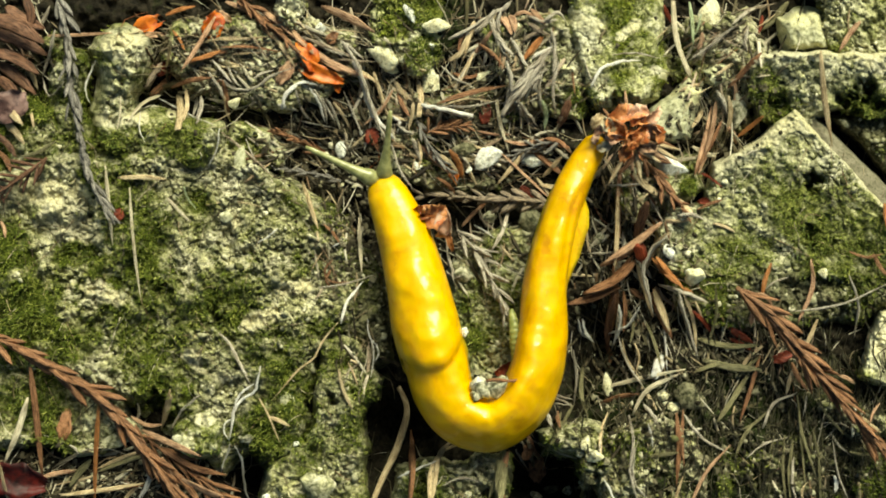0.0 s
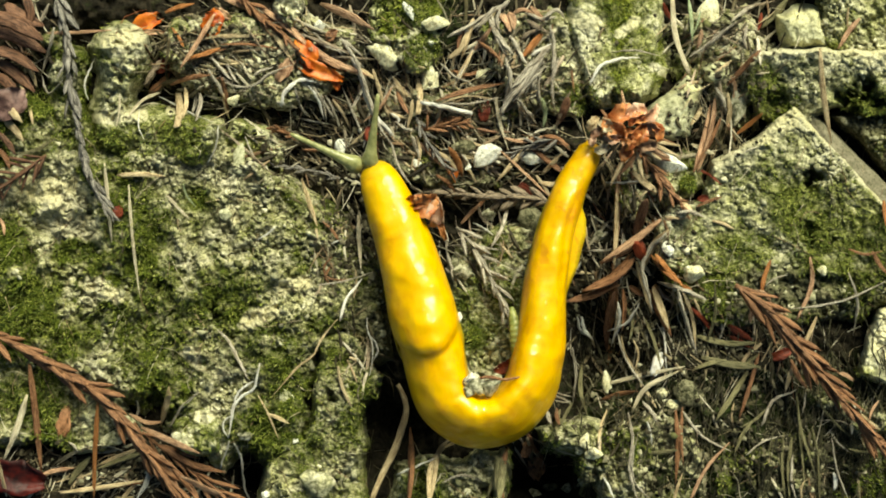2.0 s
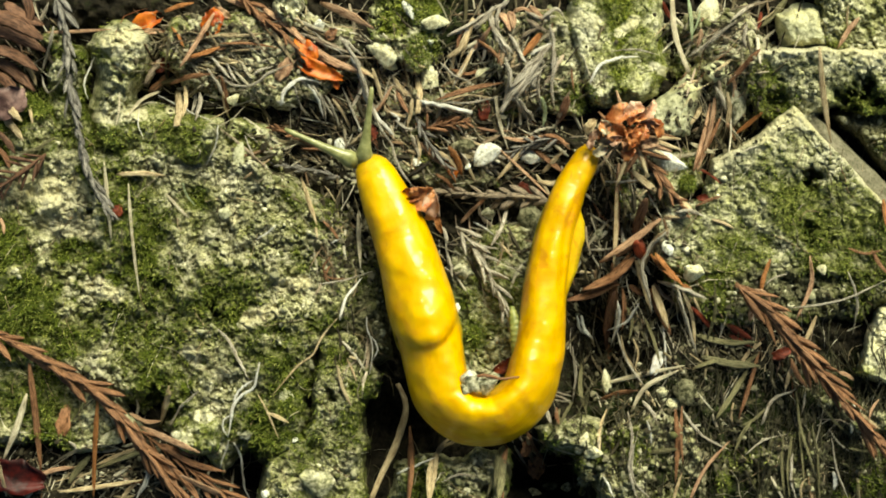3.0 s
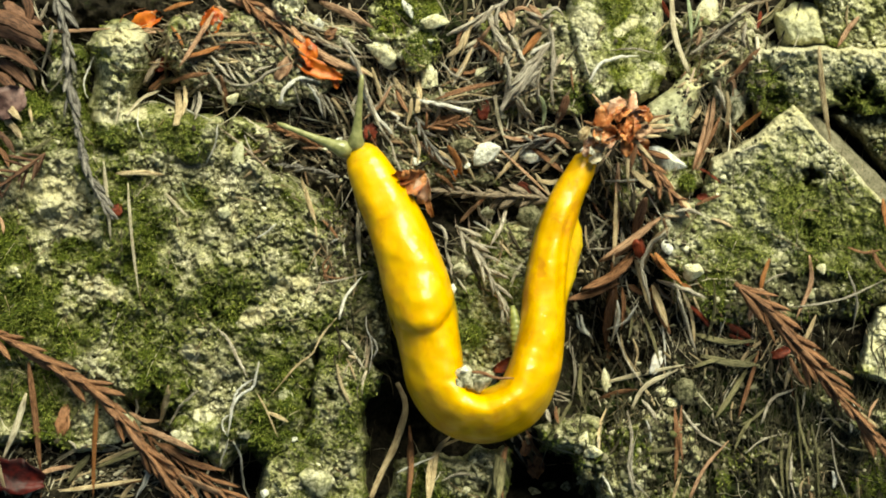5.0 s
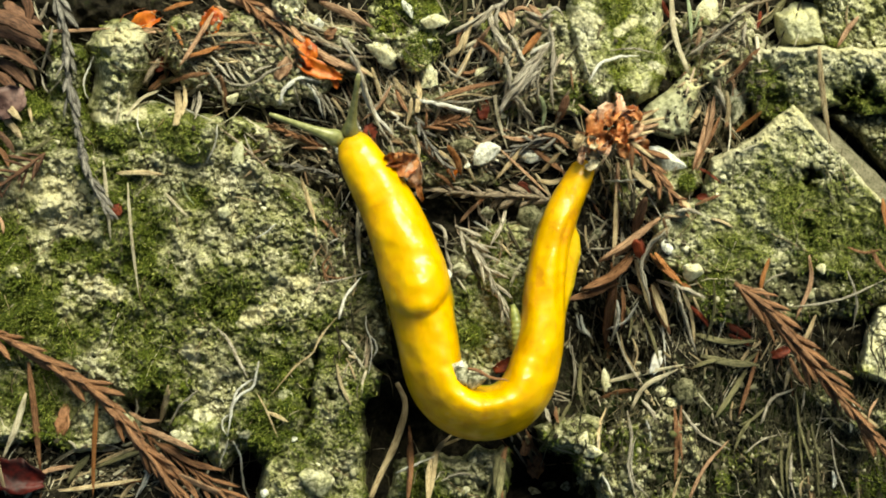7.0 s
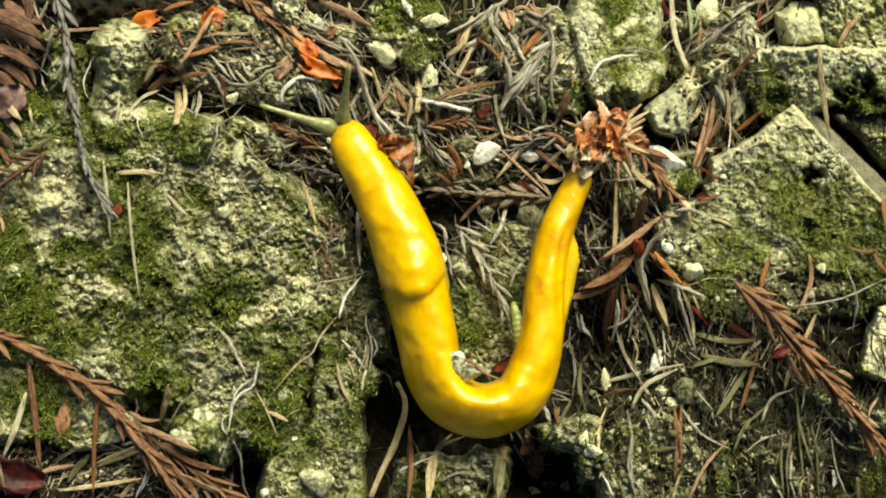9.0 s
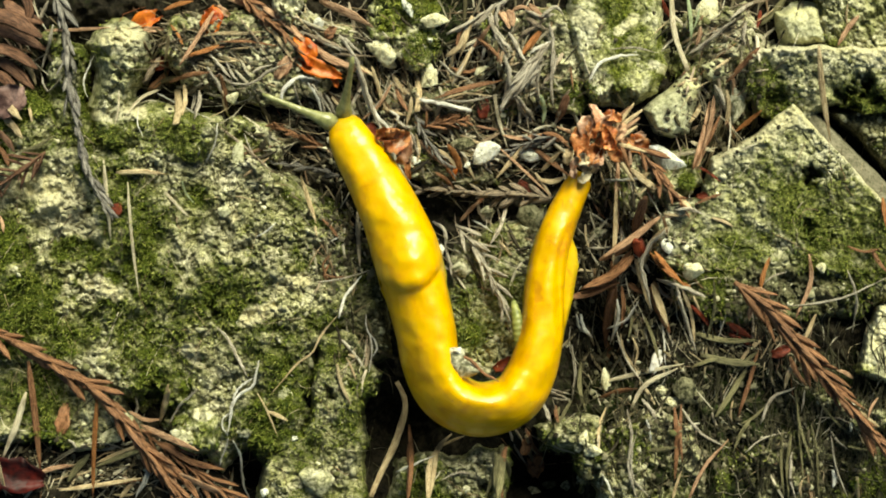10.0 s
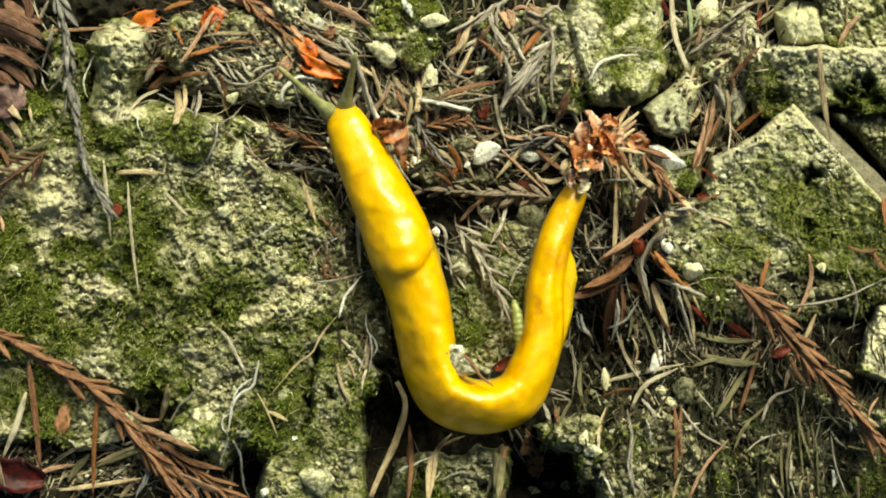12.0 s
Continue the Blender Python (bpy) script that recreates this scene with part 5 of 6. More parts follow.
# roots over the stone below the bend
needle("tan", 9, 800, 768, 776, 792, 768, 836, 758, 892, lift=0.002)
needle("tan", 6, 776, 792, 796, 782, 822, 772, lift=0.002)
needle("brown", 10, 722, 786, 726, 830, 720, 892, lift=0.001)
needle("olive", 15, 890, 786, 888, 826, 880, 892, lift=0.002)
needle("olive", 8, 878, 800, 872, 840, 860, 880, lift=0.001)
needle("root", 5, 700, 836, 740, 818, 770, 806, lift=0.001)
needle("grey", 6, 780, 850, 820, 836, 846, 846, lift=0.001)
needle("brown", 8, 934, 764, 946, 792, 962, 812, lift=0.003)
needle("grey", 5, 972, 692, 990, 700, 1012, 712)
needle("grey", 5, 978, 704, 996, 708, 1010, 706)
# the splayed tip of the brown shoot
needle("pink", 12, 248, 752, 300, 776, 352, 798, lift=0.004)
needle("brown", 13, 288, 788, 340, 818, 398, 832, lift=0.004)
needle("pink", 14, 318, 838, 370, 864, 430, 886, lift=0.004)
needle("brown", 13, 298, 818, 328, 850, 356, 890, lift=0.004)
needle("pink", 11, 284, 800, 304, 840, 318, 892, lift=0.004)
needle("brown", 10, 264, 796, 280, 830, 290, 866, lift=0.003)
needle("pink", 8, 228, 728, 260, 744, 288, 742, lift=0.003)
needle("brown", 9, 236, 742, 250, 774, 264, 804, lift=0.003)
needle("tan", 9, 300, 690, 292, 720, 284, 748, lift=0.002)
needle("grey", 7, 350, 690, 322, 712, 296, 756, lift=0.001)
# in the corner below the brown shoot
needle("olive", 10, 258, 794, 205, 812, 165, 828, lift=0.001)
needle("olive", 13, 152, 808, 134, 832, 118, 856, lift=0.001)
needle("tan", 9, 104, 868, 180, 858, 252, 846, lift=0.002)
needle("root", 6, 270, 806, 256, 850, 238, 886, lift=0.001)
needle("pink", 10, 70, 836, 100, 828, 130, 824, lift=0.002)
needle("tan", 7, -4, 812, 4, 850, 10, 872, lift=0.006)


# ---- conifer sprays: a stem with overlapping scale leaves ----
def leaf_mesh(name, mat, keel, droop):
    verts, faces, rows = [], [], 5
    for k in range(rows + 1):
        t = k / rows
        w = 0.5 * (0.45 + 1.5 * t) * (1 - t) ** 0.55 if t < 1 else 0.02
        z = 0.35 * math.sin(math.pi * 0.55 * t) - droop * t * t
        for x, dz in ((-w, 0), (0, keel), (w, 0), (0, -keel * 0.6)):
            verts.append((x, t, z + dz * (1 - t * 0.7)))
    for k in range(rows):
        for q in range(4):
            r = (q + 1) % 4
            faces.append((k * 4 + q, k * 4 + r, k * 4 + 4 + r, k * 4 + 4 + q))
    faces += [(3, 2, 1, 0), tuple(rows * 4 + q for q in range(4))]
    me = bpy.data.meshes.new(name)
    me.from_pydata(verts, [], faces)
    add_vectors(me, "grain", [(x * 3.2, z, t * 1.2) for x, t, z in verts])
    me.materials.append(mat)
    me.polygons.foreach_set("use_smooth", [True] * len(me.polygons))
    return me


def spray(mat, knots, leaf_long, leaf_wide, spread, count, label, lift=0.0, stem=5, seed=1, rows=2, taper=0.6):
    """A dead conifer shoot; its leaves point along the way the knots run."""
    rng = random.Random(seed)
    xy = list(zip(knots[0::2], knots[1::2]))
    line = lie(xy, leaf_wide * U * 0.4, 18, lift, 0.2)
    root = tagged(new("conifer_spray"), label, "conifer spray", "dead conifer sprays")
    root.location = line[0]
    own = [p - line[0] for p in line]
    v, f = tube(own, [stem * U * 0.5 * (1.1 - 0.6 * k / 17) for k in range(18)], 0.9, 6)
    mesh_object("stem", v, f, MATS[mat], root, grain=tube_grain(own, 6))
    shapes = [leaf_mesh("leaf", MATS[mat], 0.16, 0.30), leaf_mesh("leaf", MATS[mat], 0.22, 0.10), leaf_mesh("leaf", MATS[mat], 0.14, 0.5)]
    for k in range(count):
        t = (k + 0.3) / count * 17
        i = min(int(t), 16)
        p = own[i].lerp(own[i + 1], t - i)
        along = (own[i + 1] - own[i]).normalized()
        which = k % (rows + 1) if rows > 1 else k % 2
        turn = math.atan2(-along.x, along.y)
        side = {0: 1, 1: -1, 2: 0.12 * rng.choice((-1, 1))}[which]
        ang = turn + radians(spread * side * rng.choice((0.6, 0.9, 1.2, 1.2, 1.9)) * rng.uniform(0.8, 1.2))
        pitch = radians(rng.uniform(4, 20) if which == 2 else rng.uniform(-6, 10)) + math.atan2(along.z, math.hypot(along.x, along.y))
        size = (1 - (1 - taper) * k / count) * rng.uniform(0.65, 1.3)
        leaf = new("leaf", shapes[k % 3])
        leaf.parent = root
        leaf.matrix_basis = (Matrix.Translation(p + Vector((0, 0, leaf_wide * U * (0.25 if which == 2 else 0.05)))) @ Matrix.Rotation(ang, 4, "Z") @ Matrix.Rotation(pitch, 4, "X")
                             @ Matrix.Rotation(radians(rng.uniform(-50, 50)), 4, "Y") @ Matrix.Diagonal((leaf_wide * U * size, leaf_long * U * size, leaf_wide * U * size, 1)))
    return root


BROWN_SPRAY = "reddish-brown dead conifer shoot with pointed scale leaves"
GREY_SPRAY = "weathered grey conifer shoot with plaited scale leaves"
spray("slate", (96, -20, 118, 60, 122, 140, 140, 230, 160, 310, 196, 376), 52, 16, 11, 44, GREY_SPRAY + " on the rock", 0.001, 6, 3)
spray("brown", (-30, 580, 40, 612, 110, 655, 170, 690, 210, 735, 255, 790, 300, 850, 330, 900), 58, 14, 13, 62, BROWN_SPRAY + " across the slab", 0.002, 7, 4, taper=1.0)
spray("brown", (250, 760, 300, 800, 340, 830, 410, 880), 74, 12, 20, 18, BROWN_SPRAY + " with long spread needles", 0.002, 5, 5)
spray("brown", (1300, 500, 1345, 535, 1400, 600, 1450, 660, 1500, 715, 1545, 770, 1600, 815), 70, 14, 13, 66, BROWN_SPRAY + " beside the limestone block", 0.003, 8, 6, taper=0.8)
spray("dark", (976, 352, 930, 346, 880, 345, 820, 340, 740, 336), 46, 18, 20, 26, "grey-brown conifer shoot with plaited scale leaves between the litter", 0.002, 6, 7)
spray("grey", (806, 398, 835, 432, 858, 470, 880, 510, 896, 552), 50, 12, 18, 18, "small grey conifer shoot between the body's arms", 0.001, 4, 8)
spray("grey", (860, 480, 880, 520, 900, 560), 40, 8, 18, 8, "small grey conifer shoot tip", 0.001, 4, 18)
spray("brown", (570, 262, 540, 246, 510, 234, 482, 222), 32, 10, 15, 16, BROWN_SPRAY + " in the litter", 0.001, 5, 9)
spray("slate", (600, 312, 560, 300, 520, 294, 480, 288), 30, 10, 16, 14, GREY_SPRAY + " in the litter", 0.001, 5, 10)
spray("brown", (752, 226, 775, 218, 800, 215, 822, 212), 34, 9, 32, 14, BROWN_SPRAY + " with splayed needles", 0.001, 4, 11)
spray("brown", (420, -20, 455, 20, 490, 50, 530, 90), 40, 12, 14, 18, BROWN_SPRAY + " in the upper litter", 0.001, 6, 12)
spray("slate", (990, 240, 960, 246, 930, 256, 905, 268), 34, 10, 22, 14, GREY_SPRAY + " by the white pebbles", 0.001, 5, 13)
spray("brown", (1130, 262, 1150, 290, 1175, 325, 1215, 372), 46, 13, 18, 16, BROWN_SPRAY + " under the tail", 0.001, 6, 14)
spray("umber", (80, 270, 50, 292, 15, 318, -40, 350), 44, 8, 42, 26, BROWN_SPRAY + " at the mossy lump", 0.002, 5, 15)
spray("slate", (735, 205, 752, 240, 775, 275, 800, 300), 36, 9, 20, 14, GREY_SPRAY + " in the middle litter", 0.001, 5, 16)


# ---- papery bud scales, dead leaves ----
def scale_mesh(name, long, wide, curl, cup, mat, seed, thick=0.00022, tip=0.6, crinkle=0.10):
    rng = random.Random(seed)
    nu, nv = 9, 6
    top = []
    for i in range(nu):
        t = i / (nu - 1)
        w = wide * 0.5 * (math.sin(math.pi * min(0.98, 0.10 + 0.86 * t)) ** tip)
        for j in range(nv):
            s = j / (nv - 1) * 2 - 1
            z = long * curl * math.sin(math.pi * t) + cup * wide * (s * s) + rng.uniform(-1, 1) * wide * crinkle
            top.append(Vector((s * w * (1 + rng.uniform(-0.2, 0.2)), (t - 0.5) * long + rng.uniform(-0.05, 0.05) * long, z)))
    verts = top + [p - Vector((0, 0, thick)) for p in top]
    n, faces = len(top), []
    for i in range(nu - 1):
        for j in range(nv - 1):
            q = i * nv + j
            faces += [(q, q + 1, q + nv + 1, q + nv), (n + q, n + q + nv, n + q + nv + 1, n + q + 1)]
    rim = [j for j in range(nv)] + [i * nv + nv - 1 for i in range(1, nu)] + [(nu - 1) * nv + j for j in range(nv - 2, -1, -1)] + [i * nv for i in range(nu - 2, 0, -1)]
    for a, b in zip(rim, rim[1:] + rim[:1]):
        faces.append((b, a, n + a, n + b))
    me = bpy.data.meshes.new(name)
    me.from_pydata([tuple(p) for p in verts], [], faces)
    add_vectors(me, "grain", [(p.x / wide * 0.9, seed, p.y / long * 1.3) for p in verts])
    me.materials.append(mat)
    me.polygons.foreach_set("use_smooth", [True] * len(me.polygons))
    return me


def bud_scale(px, py, long, wide, turn, label, mat="orange", curl=0.12, cup=0.25, roll=0, seed=1, lift=0.0008, name="bud_scale"):
    """turn: degrees clockwise from pointing up the plan."""
    z = float(np.mean(height([px - 8, px, px + 8], [py, py - 6, py + 6]))) + lift
    ob = tagged(new(name, scale_mesh(name, long * U, wide * U, curl, cup, MATS[mat], seed)), label, name.replace("_", " "), "papery bud scales")
    ob.matrix_world = Matrix.Translation(place(px, py, z)) @ Matrix.Rotation(radians(-turn), 4, "Z") @ Matrix.Rotation(radians(roll), 4, "Y")
    return ob


ORANGE = "curled orange papery bud scale in the litter"
bud_scale(262, 38, 60, 34, 65, ORANGE, seed=2)
bud_scale(262, 54, 62, 12, 88, ORANGE, "pink", seed=3)
bud_scale(290, 112, 40, 26, 60, "dull red bud scale on the litter", "red", seed=4)
bud_scale(372, 36, 50, 36, 20, ORANGE, seed=5, roll=25)
bud_scale(395, 24, 44, 20, 120, ORANGE, "pink", seed=6)
bud_scale(540, 92, 60, 34, 150, ORANGE, seed=7, roll=-15)
bud_scale(565, 122, 84, 32, 112, ORANGE, seed=8, lift=0.002)
bud_scale(506, 118, 56, 22, 35, "pale orange bud scale in the litter", "pink", seed=9)
bud_scale(592, 140, 34, 14, 160, ORANGE, seed=10, lift=0.002)
bud_scale(586, 58, 26, 18, 40, "dull brown bud scale on the litter", "brown", seed=11)
bud_scale(655, 232, 30, 26, 10, "small dark red bud scale among twigs", "red", seed=12)
bud_scale(856, 192, 38, 22, 5, "small dark red bud scale among twigs", "red", seed=13)
bud_scale(208, 370, 22, 18, 20, "small red bud scale beside a needle", "red", seed=14)
bud_scale(114, 742, 56, 26, 10, "brown dead leaf scrap on moss", "brown", seed=15)
bud_scale(34, 838, 100, 66, 100, "dark crimson dead leaf at the slab", "crimson", seed=16, name="dead_leaf", lift=0.002)
bud_scale(20, 182, 66, 58, 40, "dull purple-brown dead leaf", "plum", seed=17, name="dead_leaf", curl=0.08, lift=0.004)
bud_scale(1160, 640, 44, 18, 20, "pale dry leaf scrap", "root", seed=18)
bud_scale(945, 818, 62, 34, 175, "brown cone scale over the cavity", "brown", seed=19, lift=0.002)
bud_scale(930, 790, 36, 20, 200, "brown cone scale over the hollow", "brown", seed=20, lift=0.003)
bud_scale(1380, 622, 40, 20, 70, "dark red bud scale in the litter", "red", seed=21)
bud_scale(800, 300, 30, 18, 160, ORANGE, seed=22)
bud_scale(1250, 345, 36, 14, 80, "dark red bud scale in the litter", "red", seed=23)
bud_scale(892, 644, 44, 22, 60, "dark red bud scale inside the bend", "red", seed=25, lift=0.002)
bud_scale(1130, 258, 44, 34, 120, "brown curled bud scale beside the white pebble", "amber", seed=24, lift=0.002)
bud_scale(1132, 242, 22, 18, 60, "pale papery bud scale tip", "petal", seed=34, lift=0.004)
bud_scale(1112, 262, 40, 18, 150, "brown curled bud scale beside the white pebble", "brown", seed=35, lift=0.001)

# ---- pebbles ----
PALE = "small pale yellow limestone pebble among the litter"
WHITE = "small white pebble in the dark litter"
pebble(412, 173, 13, 11, MAT_PEBBLE, 0, WHITE, lift=0.002)
pebble(770, 36, 28, 16, MAT_PEBBLE, 5, PALE)
pebble(678, 90, 33, 23, MAT_PEBBLE, 20, PALE)
pebble(684, 108, 22, 13, MAT_PEBBLE, 10, PALE)
pebble(760, 138, 22, 28, MAT_PEBBLE, 20, PALE, lift=0.002)
pebble(858, 127, 27, 12, MAT_PEBBLE, -12, "tan oblong pebble among twigs", seed=4, lift=0.003)
pebble(564, 40, 12, 11, MAT_PEBBLE_WHITE, 0, "small grey pebble in the litter")
pebble(722, 14, 9, 19, MAT_PEBBLE_WHITE, -20, "thin white stone chip on moss")
pebble(860, 268, 30, 21, MAT_PEBBLE_WHITE, -25, WHITE)
pebble(937, 275, 22, 15, MAT_PEBBLE_WHITE, 0, WHITE)
pebble(1225, 478, 21, 18, MAT_PEBBLE, 20, "pale yellow pebble on the mossy stone", tall=0.9)
pebble(1454, 474, 12, 11, MAT_PEBBLE, 30, PALE)
pebble(1180, 436, 11, 15, MAT_PEBBLE_WHITE, -15, "small grey pebble in the litter")
pebble(563, 852, 38, 30, MAT_ROCK_GREY, 0, "rounded grey-cream stone set in the ridge", tall=0.5, green=0.05)
pebble(1072, 676, 11, 26, MAT_PEBBLE, 3, "oblong cream pebble under a needle", lift=0.002)
pebble(1100, 745, 12, 8, MAT_PEBBLE, 40, PALE)
pebble(1188, 711, 21, 13, MAT_PEBBLE, 25, PALE)
pebble(1170, 690, 13, 13, MAT_PEBBLE, 0, PALE)
pebble(1216, 692, 32, 27, MAT_EARTH_SHADE, 10, "dark crumbly clod of earth", tall=0.6)
pebble(1034, 776, 12, 15, MAT_PEBBLE, 0, PALE)
pebble(1050, 798, 20, 13, MAT_PEBBLE, 20, PALE)
pebble(946, 868, 14, 9, MAT_ROCK_GREY, 0, "small limestone crumb in the hollow", lift=0.002)
pebble(976, 862, 20, 14, MAT_EARTH_SHADE, 20, "small limestone crumb in the hollow", lift=0.002)
pebble(1002, 860, 13, 12, MAT_ROCK_GREY, 0, "small limestone crumb in the hollow", lift=0.002)
pebble(862, 376, 15, 12, MAT_ROCK_PALE, 0, "yellowish pebble under the shoot")
pebble(820, 256, 24, 14, MAT_EARTH_SHADE, 0, "dark grey pebble in the litter")
pebble(1304, 186, 17, 36, MAT_ROCK_GREY, 10, "grey weathered stone chip on edge")
pebble(1060, 412, 16, 12, MAT_ROCK_GREY, 0, "grey pebble in the litter shade")
pebble(1180, 282, 38, 22, MAT_PEBBLE_WHITE, 20, WHITE)
pebble(422, 278, 13, 30, MAT_ROCK_SMOOTH, 10, "pale stone chip bedded in the slab", tall=0.4)
pebble(398, 374, 14, 12, MAT_ROCK_SMOOTH, 10, "pale stone chip bedded in the slab", tall=0.4)
pebble(605, 258, 18, 20, MAT_PEBBLE_WHITE, 10, WHITE)
pebble(468, 872, 9, 9, MAT_PEBBLE_WHITE, 0, WHITE)
pebble(505, 700, 18, 14, MAT_ROCK_SMOOTH, 60, "pale stone chip bedded in the slab", tall=0.4)
pebble(520, 776, 8, 6, MAT_PEBBLE_WHITE, 0, WHITE)
pebble(432, 765, 15, 12, MAT_ROCK_GREY, 0, "blue-grey rounded pebble in the slab")
pebble(322, 772, 24, 11, MAT_ROCK_PALE, 8, "pale broken limestone face", tall=0.3, green=0.0)
pebble(818, 478, 22, 16, MAT_ROCK_GREY, 0, "grey pebble under the body")
pebble(948, 392, 38, 34, MAT_EARTH_SHADE, 10, "grey-green pebble in the litter")
pebble(200, 770, 30, 14, MAT_ROCK_GREY, -10, "dull stone chip under the shoot", tall=0.4, green=0.1)
pebble(1252, 24, 22, 40, MAT_PEBBLE, 10, "cream pebble under the twigs")
pebble(1040, 268, 18, 14, MAT_PEBBLE_WHITE, 20, WHITE)
rng = random.Random(21)
for k in range(30):
    gx, gy = rng.uniform(1010, 1210), rng.uniform(742, 890)
    r = rng.uniform(4, 11)
    pebble(gx, gy, r, r * rng.uniform(0.6, 0.95), rng.choice((MAT_PEBBLE, MAT_EARTH_SHADE, MAT_ROCK_GREY, MAT_ROCK_PALE)), rng.uniform(0, 180), "small limestone crumb on the soil", seed=k)
for k in range(26):
    gx, gy = rng.uniform(560, 960), rng.uniform(60, 330)
    r = rng.uniform(4, 9)
    pebble(gx, gy, r, r * rng.uniform(0.6, 0.95), rng.choice((MAT_PEBBLE_WHITE, MAT_PEBBLE, MAT_ROCK_GREY)), rng.uniform(0, 180), "small limestone crumb on the soil", seed=k + 60)

# ---- the slug: a chain of rigid slices that follow one another round the bend ----
LENGTH, GROOVE = 1072, 352
KNOWN_TIMES = (0.0, 5.0, 9.5, 12.0)
SPINES = (
    [(672, 308), (684, 340), (709, 400), (737, 500), (759, 600), (773, 645), (786, 695), (815, 735), (868, 752), (920, 720), (948, 665), (960, 600), (965, 500), (988, 400), (1004, 350), (1027, 300), (1060, 245)],
    [(633, 255), (648, 290), (702, 400), (735, 500), (755, 581), (763, 625), (774, 680), (805, 722), (858, 738), (918, 712), (945, 660), (957, 600), (966, 500), (986, 400), (1003, 350), (1029, 300), (1040, 275)],
    [(608, 208), (621, 250), (655, 305), (702, 400), (720, 450), (737, 517), (756, 600), (764, 650), (789, 700), (850, 728), (915, 705), (943, 655), (957, 600), (966, 500), (986, 405), (1010, 350), (1033, 306)],
    [(602, 185), (616, 225), (650, 300), (696, 400), (713, 450), (725, 482), (739, 525), (753, 600), (762, 650), (786, 700), (845, 722), (915, 702), (943, 650), (958, 600), (967, 500), (990, 400), (1024, 330)])
GROOVE_KNOT = (5, 4, 5, 5)
WIDTH_S = (0, 4, 10, 20, 40, 99, 203, 300, 342, 350, 358, 404, 453, 509, 570, 632, 698, 798, 901, 953, 1008, 1045, 1062, 1072)
WIDTH_W = (10, 30, 46, 60, 73, 91, 107, 119, 119, 117, 111, 108, 104, 99, 97, 95, 90, 76, 64, 60, 54, 48, 42, 26)


def spine_tables():
    out = []
    s = np.arange(0, LENGTH + 1, 2.0)
    for t, knots, g in zip(KNOWN_TIMES, SPINES, GROOVE_KNOT):
        dx, dy = drift(t)
        p = curve_points([(x - dx, y - dy) for x, y in knots], 800)
        arc = np.concatenate(([0], np.cumsum(np.linalg.norm(np.diff(p, axis=0), axis=1))))
        near = arc[np.argmin(np.hypot(p[:, 0] - knots[g][0] + dx, p[:, 1] - knots[g][1] + dy))]
        want = np.where(s < GROOVE, s / GROOVE * near, near + (s - GROOVE) / (LENGTH - GROOVE) * (arc[-1] - near))
        out.append(np.stack([np.interp(want, arc, p[:, 0]), np.interp(want, arc, p[:, 1])], axis=1))
    return s, np.array(out)


SPINE_S, SPINE_XY = spine_tables()


def spine(t):
    """The body's course at t seconds: a cubic in time through the four known courses."""
    total = 0
    for i, a in enumerate(KNOWN_TIMES):
        w = 1.0
        for j, b in enumerate(KNOWN_TIMES):
            if i != j:
                w *= (t - b) / (a - b)
        total = total + w * SPINE_XY[i]
    return total


def body_at(t, s):
    c = spine(t)
    x, y = np.interp(s, SPINE_S, c[:, 0]), np.interp(s, SPINE_S, c[:, 1])
    a, b = max(0, s - 9), min(LENGTH, s + 9)
    dx, dy = np.interp(b, SPINE_S, c[:, 0]) - np.interp(a, SPINE_S, c[:, 0]), np.interp(b, SPINE_S, c[:, 1]) - np.interp(a, SPINE_S, c[:, 1])
    return float(x), float(y), math.degrees(math.atan2(dx, dy))


PROFILE_S = np.arange(0, LENGTH + 41, 1.0)


def softened(values, reach):
    k = np.exp(-((np.arange(-3 * reach, 3 * reach + 1) / reach) ** 2))
    wide = np.concatenate((np.full(3 * reach, values[0]), values, np.full(3 * reach, values[-1])))
    return np.convolve(wide, k / k.sum(), mode="valid")


raw = np.interp(PROFILE_S, WIDTH_S, WIDTH_W)
PROFILE_W = np.where(PROFILE_S < 60, raw, softened(raw, 4))
PROFILE_W[60:90] = PROFILE_W[60:90] * np.linspace(0, 1, 30) + raw[60:90] * np.linspace(1, 0, 30)
PROFILE_W[1040:] = raw[1040:]
PROFILE_H = softened(np.interp(PROFILE_S, (0, 40, 120, 230, 300, 338, 349, 357, 420, 570, 700, 900, 1072), (0.55, 0.62, 0.74, 0.86, 0.90, 0.90, 0.875, 0.835, 0.87, 1.00, 0.96, 0.92, 0.70)), 3)


def body_width(s):
    return float(np.interp(s, PROFILE_S, PROFILE_W))


def body_tall(s):
    """Height of the back over the sole."""
    return float(np.interp(s, PROFILE_S, PROFILE_W * PROFILE_H))


def fringe_width(s):
    """How far the foot's fringe stands out: little along the front, more along the tail."""
    return float(np.interp(s, (0, 60, 350, 640, 760, 800, 830, 855, 915, 944, 962, 1072), (0, 1, 1, 0, 0, 3, 10, 16, 21, 14, 3, 0)))


BASE = 0.0005


